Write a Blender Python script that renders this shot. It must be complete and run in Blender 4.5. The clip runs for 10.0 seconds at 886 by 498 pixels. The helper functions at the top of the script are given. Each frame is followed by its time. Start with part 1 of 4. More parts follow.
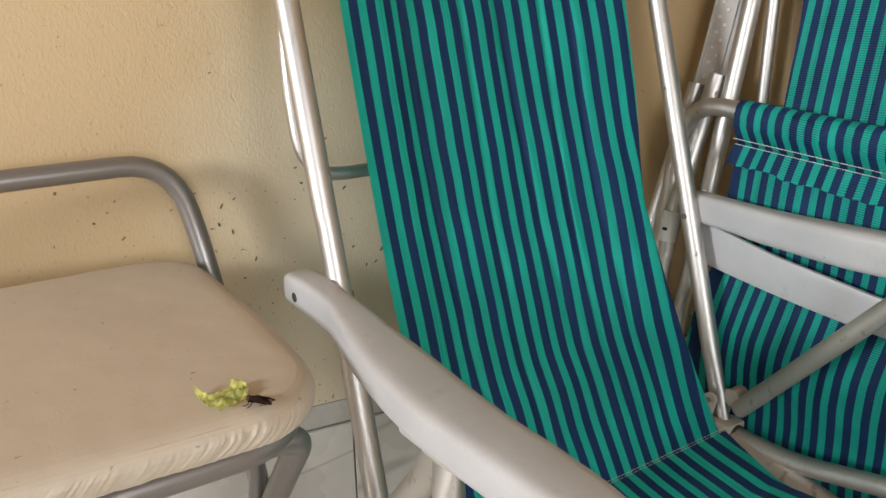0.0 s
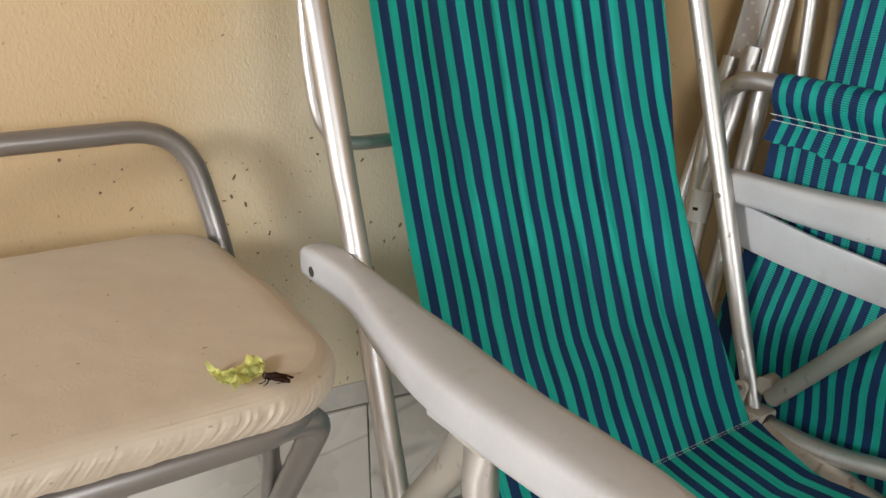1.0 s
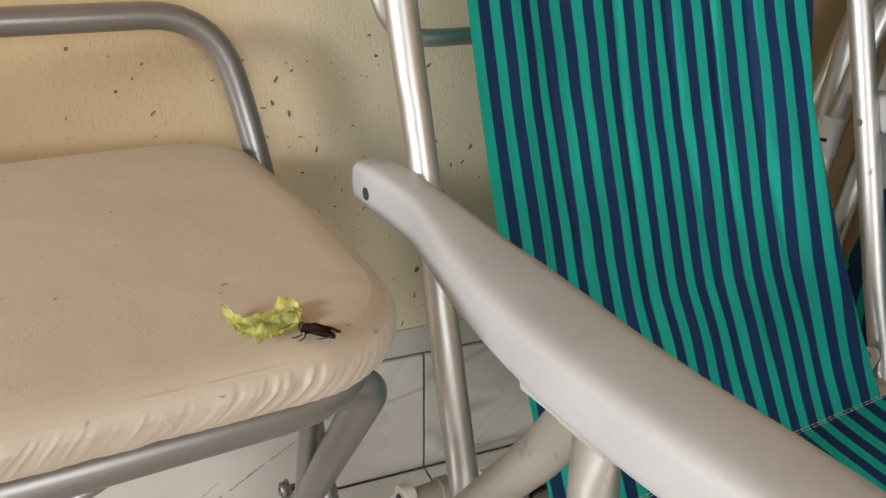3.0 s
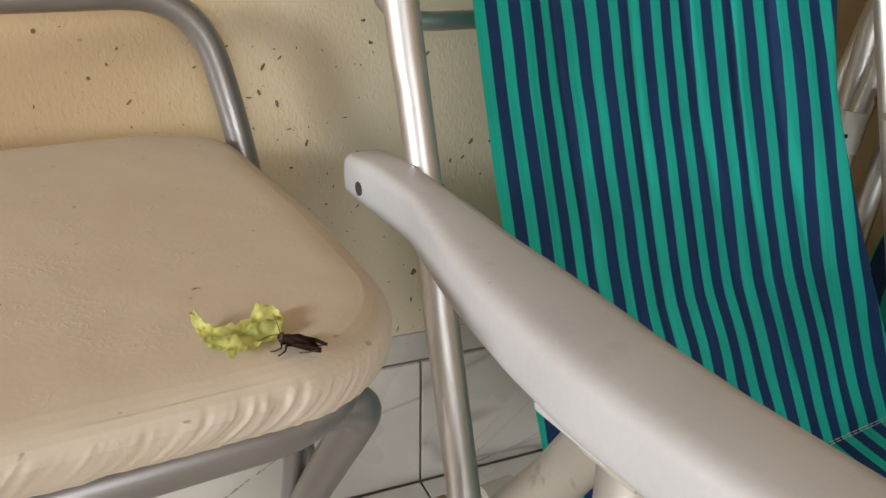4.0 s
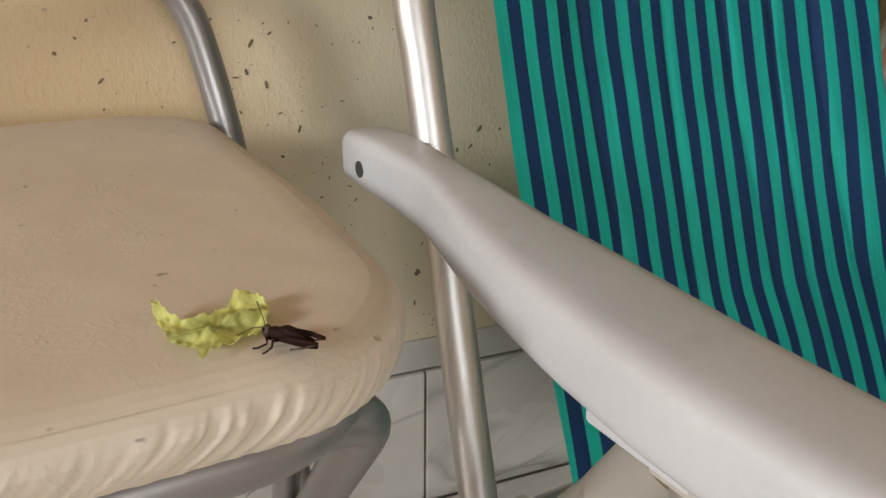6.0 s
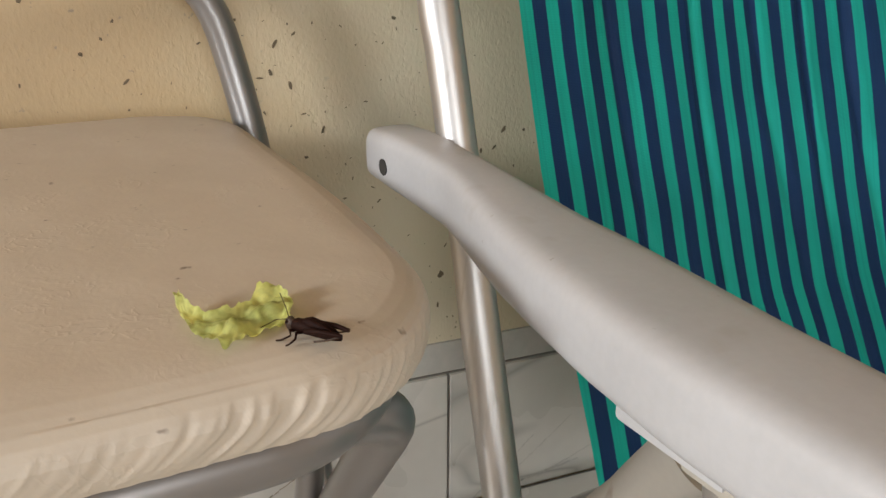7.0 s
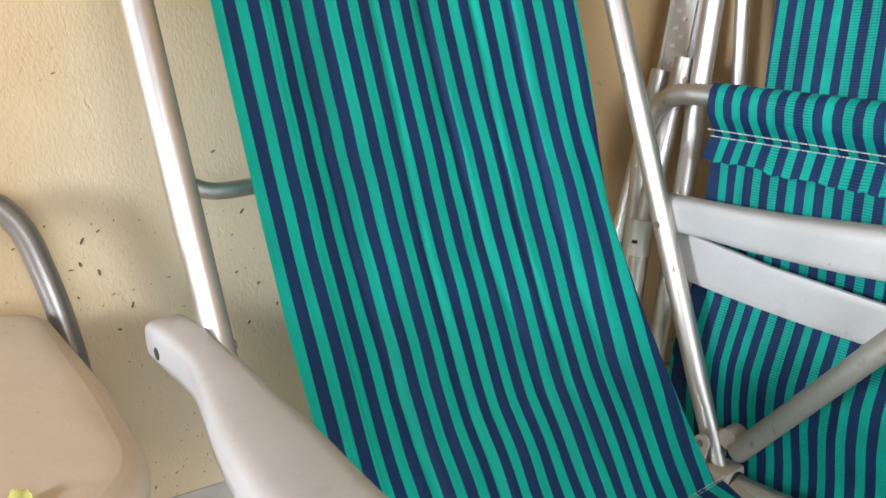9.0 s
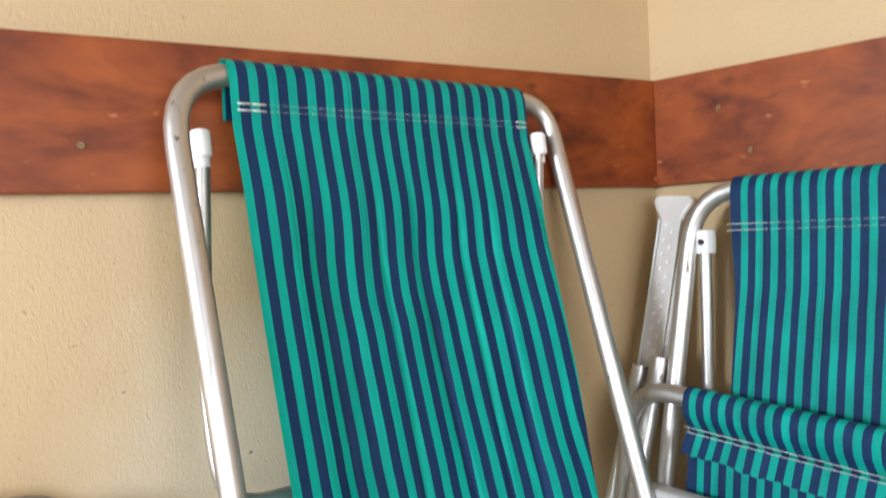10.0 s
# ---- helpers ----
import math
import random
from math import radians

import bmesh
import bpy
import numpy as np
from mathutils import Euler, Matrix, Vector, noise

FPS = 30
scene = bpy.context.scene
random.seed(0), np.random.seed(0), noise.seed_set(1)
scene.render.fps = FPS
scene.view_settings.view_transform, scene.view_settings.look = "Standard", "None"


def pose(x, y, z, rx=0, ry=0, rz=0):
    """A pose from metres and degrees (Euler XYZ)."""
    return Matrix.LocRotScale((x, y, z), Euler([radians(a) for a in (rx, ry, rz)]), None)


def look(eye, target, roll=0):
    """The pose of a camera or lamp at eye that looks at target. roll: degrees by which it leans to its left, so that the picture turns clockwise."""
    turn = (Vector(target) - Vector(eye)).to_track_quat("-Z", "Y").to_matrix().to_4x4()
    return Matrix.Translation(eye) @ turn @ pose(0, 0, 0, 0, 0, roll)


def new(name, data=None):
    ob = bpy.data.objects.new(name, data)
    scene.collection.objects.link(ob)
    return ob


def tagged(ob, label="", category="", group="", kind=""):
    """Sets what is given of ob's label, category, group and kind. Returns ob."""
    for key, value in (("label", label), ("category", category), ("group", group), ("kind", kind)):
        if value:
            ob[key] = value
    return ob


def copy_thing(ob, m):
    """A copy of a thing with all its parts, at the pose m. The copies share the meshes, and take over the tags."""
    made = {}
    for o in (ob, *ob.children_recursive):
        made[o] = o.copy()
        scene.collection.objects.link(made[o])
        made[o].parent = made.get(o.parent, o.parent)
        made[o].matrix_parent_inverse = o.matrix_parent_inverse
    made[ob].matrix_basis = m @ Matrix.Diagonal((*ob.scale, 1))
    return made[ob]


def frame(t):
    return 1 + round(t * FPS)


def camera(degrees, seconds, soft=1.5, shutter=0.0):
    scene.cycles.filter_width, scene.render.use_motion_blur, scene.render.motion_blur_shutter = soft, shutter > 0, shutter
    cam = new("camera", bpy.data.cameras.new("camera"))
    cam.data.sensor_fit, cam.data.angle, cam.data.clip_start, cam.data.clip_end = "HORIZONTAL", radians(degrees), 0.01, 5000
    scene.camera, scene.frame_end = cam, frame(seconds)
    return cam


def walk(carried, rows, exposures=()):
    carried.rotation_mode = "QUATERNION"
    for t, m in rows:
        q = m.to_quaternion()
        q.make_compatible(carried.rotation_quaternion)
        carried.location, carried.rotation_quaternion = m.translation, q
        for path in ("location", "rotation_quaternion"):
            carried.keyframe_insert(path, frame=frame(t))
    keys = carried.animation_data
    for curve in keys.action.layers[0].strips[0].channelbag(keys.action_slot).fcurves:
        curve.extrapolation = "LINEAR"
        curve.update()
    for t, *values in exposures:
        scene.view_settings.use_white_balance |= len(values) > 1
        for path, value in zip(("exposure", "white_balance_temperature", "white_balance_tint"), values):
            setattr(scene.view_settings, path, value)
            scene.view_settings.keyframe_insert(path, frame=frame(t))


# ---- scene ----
cam = camera(57.0, 10.0, shutter=0.2)
PATH = [
    (0, (-0.034, -0.048, 0.74), (0.832, 1.656, 0.152), -0.9),
    (0.5, (-0.036, -0.033, 0.729), (0.821, 1.673, 0.132), -0.9),
    (1, (-0.032, -0.001, 0.712), (0.816, 1.703, 0.096), -0.3),
    (1.5, (-0.021, 0.037, 0.695), (0.805, 1.725, 0.011), 0.8),
    (2, (-0.018, 0.075, 0.679), (0.787, 1.748, -0.063), 1.5),
    (2.5, (-0.007, 0.113, 0.664), (0.722, 1.816, -0.089), 0.5),
    (3, (0.008, 0.147, 0.647), (0.728, 1.854, -0.107), 0.6),
    (4.5, (0.029, 0.213, 0.614), (0.77, 1.916, -0.128), 1.0),
    (5, (0.033, 0.227, 0.601), (0.783, 1.93, -0.133), 0.9),
    (5.5, (0.035, 0.242, 0.592), (0.792, 1.944, -0.135), 1.0),
    (6, (0.039, 0.259, 0.582), (0.788, 1.969, -0.134), 0.7),
    (6.2, (0.039, 0.257, 0.578), (0.763, 1.981, -0.131), 0.2),
    (7.5, (0.039, 0.265, 0.575), (0.739, 2.006, -0.116), 0.1),
    (7.8, (0.044, 0.247, 0.582), (0.756, 1.992, -0.090), -0.4),
    (8, (0.056, 0.213, 0.604), (0.817, 1.93, -0.075), -1.3),
    (8.2, (0.066, 0.181, 0.620), (0.892, 1.877, -0.043), -2.5),
    (8.5, (0.084, 0.134, 0.644), (0.977, 1.81, 0.016), -3.1),
    (9, (0.094, 0.095, 0.677), (1.038, 1.782, 0.161), -3.4),
    (9.5, (0.074, 0.056, 0.714), (1.048, 1.774, 0.398), -3.4),
    (9.7, (0.059, 0.036, 0.767), (1.053, 1.757, 0.535), -2.9),
    (9.8, (0.041, 0.033, 0.787), (1.055, 1.748, 0.619), -2.8),
    (9.9, (0.028, 0.021, 0.806), (1.05, 1.737, 0.699), -2.7),
    (10, (0.018, 0.003, 0.817), (1.042, 1.721, 0.781), -2.55),
]
walk(cam, [(t, look(eye, target, roll)) for t, eye, target, roll in PATH],
     [(0, -0.12, 6500, 10), (3.2, -0.14, 6500, 10), (7.3, -0.22, 6500, 10), (7.9, -0.16, 6450, 10), (8.2, -0.06, 6420, 9),
      (8.5, 0.22, 6300, 9), (9.0, 0.42, 6180, 9), (9.5, 0.44, 6200, 9), (9.8, 0.40, 6080, 9), (10.0, 0.30, 6020, 9)])


# ---- light ----
world = bpy.data.worlds.new("sky")
scene.world = world
world.use_nodes = True
wn = world.node_tree
sky = wn.nodes.new("ShaderNodeTexSky")
sky.sky_type = "NISHITA"
sky.sun_disc = False
sky.sun_elevation, sky.sun_rotation = radians(50), radians(250)
wn.links.new(sky.outputs[0], wn.nodes["Background"].inputs[0])
wn.nodes["Background"].inputs[1].default_value = 0.1
sun = new("sun", bpy.data.lights.new("sun", "SUN"))
sun.data.energy, sun.data.angle, sun.data.color = 2.5, radians(0.5), (1, 0.95, 0.87)
sun.matrix_world = look((-3, -5, 7), (0, 0, 0))


def area_lamp(name, eye, target, w, h, power, color):
    ob = new(name, bpy.data.lights.new(name, "AREA"))
    ob.data.shape, ob.data.size, ob.data.size_y, ob.data.energy, ob.data.color = "RECTANGLE", w, h, power, color
    ob.matrix_world = look(eye, target)
    return ob


# sky light that comes in by the open side of the veranda
area_lamp("daylight_side", (-2.27, 0.05, 1.13), (0, 0.25, 0.65), 0.44, 0.42, 66, (0.97, 0.985, 1.0))
# fill lamp added at an unseen gap behind, to brighten what faces the camera
area_lamp("daylight_back", (-0.4, -2.78, 1.05), (-0.4, 0, 0.9), 2.0, 1.2, 60, (0.97, 0.985, 1.0))

# ---- materials ----


def mat(name, color, rough=0.5, metal=0.0, var=0.12, scale=8.0, fine=120.0, bump=0.1, bump_dist=0.001, stretch=(1, 1, 1), rough_var=0.1, spec=0.5):
    """A principled material with variation at two scales, in object space."""
    m = bpy.data.materials.new(name)
    m.use_nodes = True
    n, l = m.node_tree.nodes, m.node_tree.links
    p = n["Principled BSDF"]
    co = n.new("ShaderNodeTexCoord")
    mp = n.new("ShaderNodeMapping")
    mp.inputs["Scale"].default_value = stretch
    l.new(co.outputs["Object"], mp.inputs[0])
    a, b = n.new("ShaderNodeTexNoise"), n.new("ShaderNodeTexNoise")
    a.inputs["Scale"].default_value, b.inputs["Scale"].default_value = scale, fine
    a.inputs["Detail"].default_value = 4
    b.inputs["Detail"].default_value = 3
    l.new(mp.outputs[0], a.inputs[0])
    l.new(mp.outputs[0], b.inputs[0])
    mix = n.new("ShaderNodeMath")
    mix.operation = "MULTIPLY_ADD"
    l.new(b.outputs[0], mix.inputs[0])
    mix.inputs[1].default_value = 0.4
    l.new(a.outputs[0], mix.inputs[2])
    ramp = n.new("ShaderNodeValToRGB")
    ramp.color_ramp.elements[0].position, ramp.color_ramp.elements[1].position = 0.45, 0.95
    lo, hi = [c * (1 - var) for c in color], [min(1, c * (1 + var)) for c in color]
    ramp.color_ramp.elements[0].color, ramp.color_ramp.elements[1].color = (*lo, 1), (*hi, 1)
    l.new(mix.outputs[0], ramp.inputs[0])
    l.new(ramp.outputs[0], p.inputs["Base Color"])
    rr = n.new("ShaderNodeMapRange")
    rr.inputs["To Min"].default_value, rr.inputs["To Max"].default_value = max(0.02, rough - rough_var), min(1, rough + rough_var)
    l.new(a.outputs[0], rr.inputs[0])
    l.new(rr.outputs[0], p.inputs["Roughness"])
    p.inputs["Metallic"].default_value = metal
    p.inputs["Specular IOR Level"].default_value = spec
    if bump:
        bn = n.new("ShaderNodeBump")
        bn.inputs["Strength"].default_value, bn.inputs["Distance"].default_value = bump, bump_dist
        l.new(b.outputs[0], bn.inputs["Height"])
        l.new(bn.outputs[0], p.inputs["Normal"])
    return m


M_WALL = mat("cream_wall_paint", (0.512, 0.374, 0.206), 0.5, var=0.07, scale=2.5, fine=250, bump=0.21, bump_dist=0.0022, stretch=(1.25, 1.25, 0.7))
M_CEIL = mat("dim_ceiling", (0.36, 0.27, 0.19), 0.7)
M_STRIP = mat("grey_mortar_band", (0.44, 0.41, 0.365), 0.7, var=0.15, scale=14, fine=90, bump=0.3, bump_dist=0.002)
M_GROUT = mat("dark_grout", (0.20, 0.18, 0.155), 0.9)
M_ALU = mat("brushed_aluminium", (0.56, 0.545, 0.525), 0.44, metal=0.95, var=0.02, scale=12, fine=300, bump=0.02, bump_dist=0.0003, rough_var=0.03)
M_ALU_DULL = mat("dull_oxidised_aluminium", (0.41, 0.385, 0.34), 0.52, metal=0.6, var=0.05, scale=15, fine=300, bump=0.0, rough_var=0.05)
M_GREY = mat("grey_painted_steel", (0.27, 0.258, 0.25), 0.33, metal=0.6, var=0.03, scale=20, fine=400, bump=0.0, rough_var=0.005)
M_PLASTIC = mat("white_plastic", (0.44, 0.44, 0.445), 0.40, var=0.07, scale=14, fine=260, bump=0.06, bump_dist=0.0006)
# white raised over M_PLASTIC, to put missing light into the shaded leg collar
M_PLASTIC_WHITE = mat("bright_white_plastic", (0.80, 0.80, 0.79), 0.4, var=0.03, scale=20, fine=260, bump=0.03)
M_PLASTIC_SHEER = mat("milky_plastic", (0.60, 0.585, 0.57), 0.35, var=0.05, scale=30, fine=260, bump=0.03)
M_PLASTIC_SHEER.node_tree.nodes["Principled BSDF"].inputs["Subsurface Weight"].default_value = 0.15
M_PLASTIC_OLD = mat("yellowed_white_plastic", (0.40, 0.37, 0.31), 0.48, var=0.08, scale=22, fine=260, bump=0.06)
M_CLOTH = mat("beige_vinyl", (0.520, 0.449, 0.358), 0.5, var=0.05, scale=7, fine=120, bump=0.0)


def crackle(m):
    """Fine creases of old vinyl: warped cells and small stretched wrinkles."""
    n, l = m.node_tree.nodes, m.node_tree.links
    co = n.new("ShaderNodeTexCoord")
    warp = n.new("ShaderNodeTexNoise")
    warp.inputs["Scale"].default_value, warp.inputs["Detail"].default_value = 45, 3
    mixv = n.new("ShaderNodeMix")
    mixv.data_type = "RGBA"
    mixv.inputs[0].default_value = 0.012
    l.new(co.outputs["Object"], warp.inputs[0])
    l.new(co.outputs["Object"], mixv.inputs[6])
    l.new(warp.outputs["Color"], mixv.inputs[7])
    a, b, where = n.new("ShaderNodeTexNoise"), n.new("ShaderNodeTexNoise"), n.new("ShaderNodeTexNoise")
    a.inputs["Scale"].default_value, a.inputs["Detail"].default_value = 120, 2
    b.inputs["Scale"].default_value, b.inputs["Detail"].default_value = 330, 3
    where.inputs["Scale"].default_value, where.inputs["Detail"].default_value = 26, 3
    for k in (a, b):
        l.new(mixv.outputs[2], k.inputs[0])
    l.new(co.outputs["Object"], where.inputs[0])
    # thin ridges where the noise crosses its middle, in patches only
    mid, ridge, patch, line, ad = (n.new(k) for k in ("ShaderNodeMath", "ShaderNodeMapRange", "ShaderNodeMapRange", "ShaderNodeMath", "ShaderNodeMath"))
    mid.operation, mid.inputs[1].default_value = "SUBTRACT", 0.5
    fold = n.new("ShaderNodeMath")
    fold.operation = "ABSOLUTE"
    l.new(a.outputs[0], mid.inputs[0])
    l.new(mid.outputs[0], fold.inputs[0])
    ridge.inputs["From Min"].default_value, ridge.inputs["From Max"].default_value = 0.05, 0.0
    l.new(fold.outputs[0], ridge.inputs[0])
    patch.inputs["From Min"].default_value, patch.inputs["From Max"].default_value = 0.50, 0.72
    l.new(where.outputs[0], patch.inputs[0])
    line.operation, ad.operation = "MULTIPLY", "MULTIPLY_ADD"
    l.new(ridge.outputs[0], line.inputs[0])
    l.new(patch.outputs[0], line.inputs[1])
    l.new(b.outputs[0], ad.inputs[0])
    ad.inputs[1].default_value = 0.75
    l.new(line.outputs[0], ad.inputs[2])
    bn = n.new("ShaderNodeBump")
    bn.inputs["Strength"].default_value, bn.inputs["Distance"].default_value = 0.13, 0.0010
    l.new(ad.outputs[0], bn.inputs["Height"])
    p = n["Principled BSDF"]
    l.new(bn.outputs[0], p.inputs["Normal"])
    # sparse dark specks of dirt
    sp = n.new("ShaderNodeTexNoise")
    sp.inputs["Scale"].default_value, sp.inputs["Detail"].default_value = 95, 3
    l.new(co.outputs["Object"], sp.inputs[0])
    rp = n.new("ShaderNodeMapRange")
    rp.inputs["From Min"].default_value, rp.inputs["From Max"].default_value = 0.70, 0.77
    l.new(sp.outputs[0], rp.inputs[0])
    mx = n.new("ShaderNodeMix")
    mx.data_type = "RGBA"
    l.new(rp.outputs[0], mx.inputs[0])
    l.new(p.inputs["Base Color"].links[0].from_socket, mx.inputs[6])
    mx.inputs[7].default_value = (0.12, 0.085, 0.06, 1)
    l.new(mx.outputs[2], p.inputs["Base Color"])


crackle(M_CLOTH)


def specks(m, scale, at, width, color, stretch=(1, 1, 1)):
    """Sparse small stains over a material."""
    n, l = m.node_tree.nodes, m.node_tree.links
    p = n["Principled BSDF"]
    co, mp, sp = n.new("ShaderNodeTexCoord"), n.new("ShaderNodeMapping"), n.new("ShaderNodeTexNoise")
    mp.inputs["Scale"].default_value = stretch
    l.new(co.outputs["Object"], mp.inputs[0])
    l.new(mp.outputs[0], sp.inputs[0])
    sp.inputs["Scale"].default_value, sp.inputs["Detail"].default_value = scale, 3
    rp = n.new("ShaderNodeMapRange")
    rp.inputs["From Min"].default_value, rp.inputs["From Max"].default_value = at, at + width
    l.new(sp.outputs[0], rp.inputs[0])
    mx = n.new("ShaderNodeMix")
    mx.data_type = "RGBA"
    l.new(rp.outputs[0], mx.inputs[0])
    l.new(p.inputs["Base Color"].links[0].from_socket, mx.inputs[6])
    mx.inputs[7].default_value = (*color, 1)
    l.new(mx.outputs[2], p.inputs["Base Color"])


specks(M_ALU, 70, 0.69, 0.06, (0.20, 0.165, 0.13), (1, 1, 0.5))
specks(M_ALU, 160, 0.60, 0.10, (0.50, 0.48, 0.45), (1, 1, 0.06))
specks(M_ALU_DULL, 60, 0.62, 0.12, (0.24, 0.20, 0.15), (1, 1, 0.6))
specks(M_PLASTIC, 26, 0.64, 0.14, (0.36, 0.345, 0.32))
specks(M_PLASTIC, 120, 0.74, 0.05, (0.30, 0.28, 0.25))
specks(M_WALL, 150, 0.70, 0.05, (0.34, 0.265, 0.17))


def lumps(m, scale, lo, hi, strength, depth, stretch):
    """A second relief: scattered trowelled lumps or pits over the fine one."""
    n, l = m.node_tree.nodes, m.node_tree.links
    p = n["Principled BSDF"]
    co, mp, sp, rp, bn = (n.new("ShaderNode" + k) for k in ("TexCoord", "Mapping", "TexNoise", "MapRange", "Bump"))
    mp.inputs["Scale"].default_value = stretch
    l.new(co.outputs["Object"], mp.inputs[0])
    l.new(mp.outputs[0], sp.inputs[0])
    sp.inputs["Scale"].default_value, sp.inputs["Detail"].default_value = scale, 2
    rp.interpolation_type = "SMOOTHSTEP"
    rp.inputs["From Min"].default_value, rp.inputs["From Max"].default_value = lo, hi
    l.new(sp.outputs[0], rp.inputs[0])
    bn.inputs["Strength"].default_value, bn.inputs["Distance"].default_value = strength, depth
    l.new(rp.outputs[0], bn.inputs["Height"])
    l.new(p.inputs["Normal"].links[0].from_socket, bn.inputs["Normal"])
    l.new(bn.outputs[0], p.inputs["Normal"])


lumps(M_WALL, 170, 0.54, 0.70, 0.14, 0.0010, (1.2, 1.2, 0.7))
lumps(M_WALL, 90, 0.36, 0.26, 0.22, -0.0010, (1.2, 1.2, 0.9))


def bounce_patch(m, centre, size, color):
    """A large paler, greyer patch with a ragged edge: bounced light put into the paint."""
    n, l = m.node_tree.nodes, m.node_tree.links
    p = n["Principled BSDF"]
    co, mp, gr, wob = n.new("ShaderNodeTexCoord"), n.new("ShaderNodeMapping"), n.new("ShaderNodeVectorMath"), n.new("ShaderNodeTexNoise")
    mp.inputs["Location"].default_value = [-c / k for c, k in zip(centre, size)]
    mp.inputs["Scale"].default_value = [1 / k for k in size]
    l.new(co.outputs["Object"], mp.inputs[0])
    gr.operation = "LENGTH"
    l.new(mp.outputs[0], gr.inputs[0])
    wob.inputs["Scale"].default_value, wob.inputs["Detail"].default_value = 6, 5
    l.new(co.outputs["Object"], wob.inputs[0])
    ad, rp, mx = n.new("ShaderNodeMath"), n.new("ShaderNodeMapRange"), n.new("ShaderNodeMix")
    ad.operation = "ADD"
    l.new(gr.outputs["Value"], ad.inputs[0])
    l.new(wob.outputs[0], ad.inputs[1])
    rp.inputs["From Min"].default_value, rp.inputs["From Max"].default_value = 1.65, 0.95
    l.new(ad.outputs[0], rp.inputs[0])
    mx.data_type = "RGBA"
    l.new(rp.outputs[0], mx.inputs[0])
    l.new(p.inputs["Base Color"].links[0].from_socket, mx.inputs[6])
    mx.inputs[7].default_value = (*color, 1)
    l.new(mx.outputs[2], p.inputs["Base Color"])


# light bounced off the canvas, painted as a paler grey patch on the wall
bounce_patch(M_WALL, (0.36, 0.95, 0.40), (0.25, 0.5, 0.38), (0.62, 0.53, 0.380))
M_DARK = mat("dark_hole", (0.03, 0.028, 0.025), 0.7)
M_CHIP = mat("chipped_plaster", (0.145, 0.108, 0.066), 0.9, var=0.3, scale=60)
M_STEEL = mat("dull_steel", (0.26, 0.24, 0.21), 0.5, metal=0.8, var=0.2, scale=60)
M_BRASS = mat("brass_screw", (0.24, 0.16, 0.08), 0.55, metal=0.9)
M_THREAD = mat("white_thread", (0.56, 0.62, 0.60), 0.8)
M_DRY = mat("dry_leaf_brown", (0.10, 0.065, 0.04), 0.8, var=0.5, scale=120, fine=500, bump=0.3)
M_HOP = mat("dark_brown_chitin", (0.016, 0.0062, 0.0042), 0.6, spec=0.06, var=0.4, scale=400, fine=1500, bump=0.2, bump_dist=0.0002)
M_HOP2 = mat("pale_brown_chitin", (0.04, 0.023, 0.014), 0.45, var=0.4, scale=500, fine=1500)


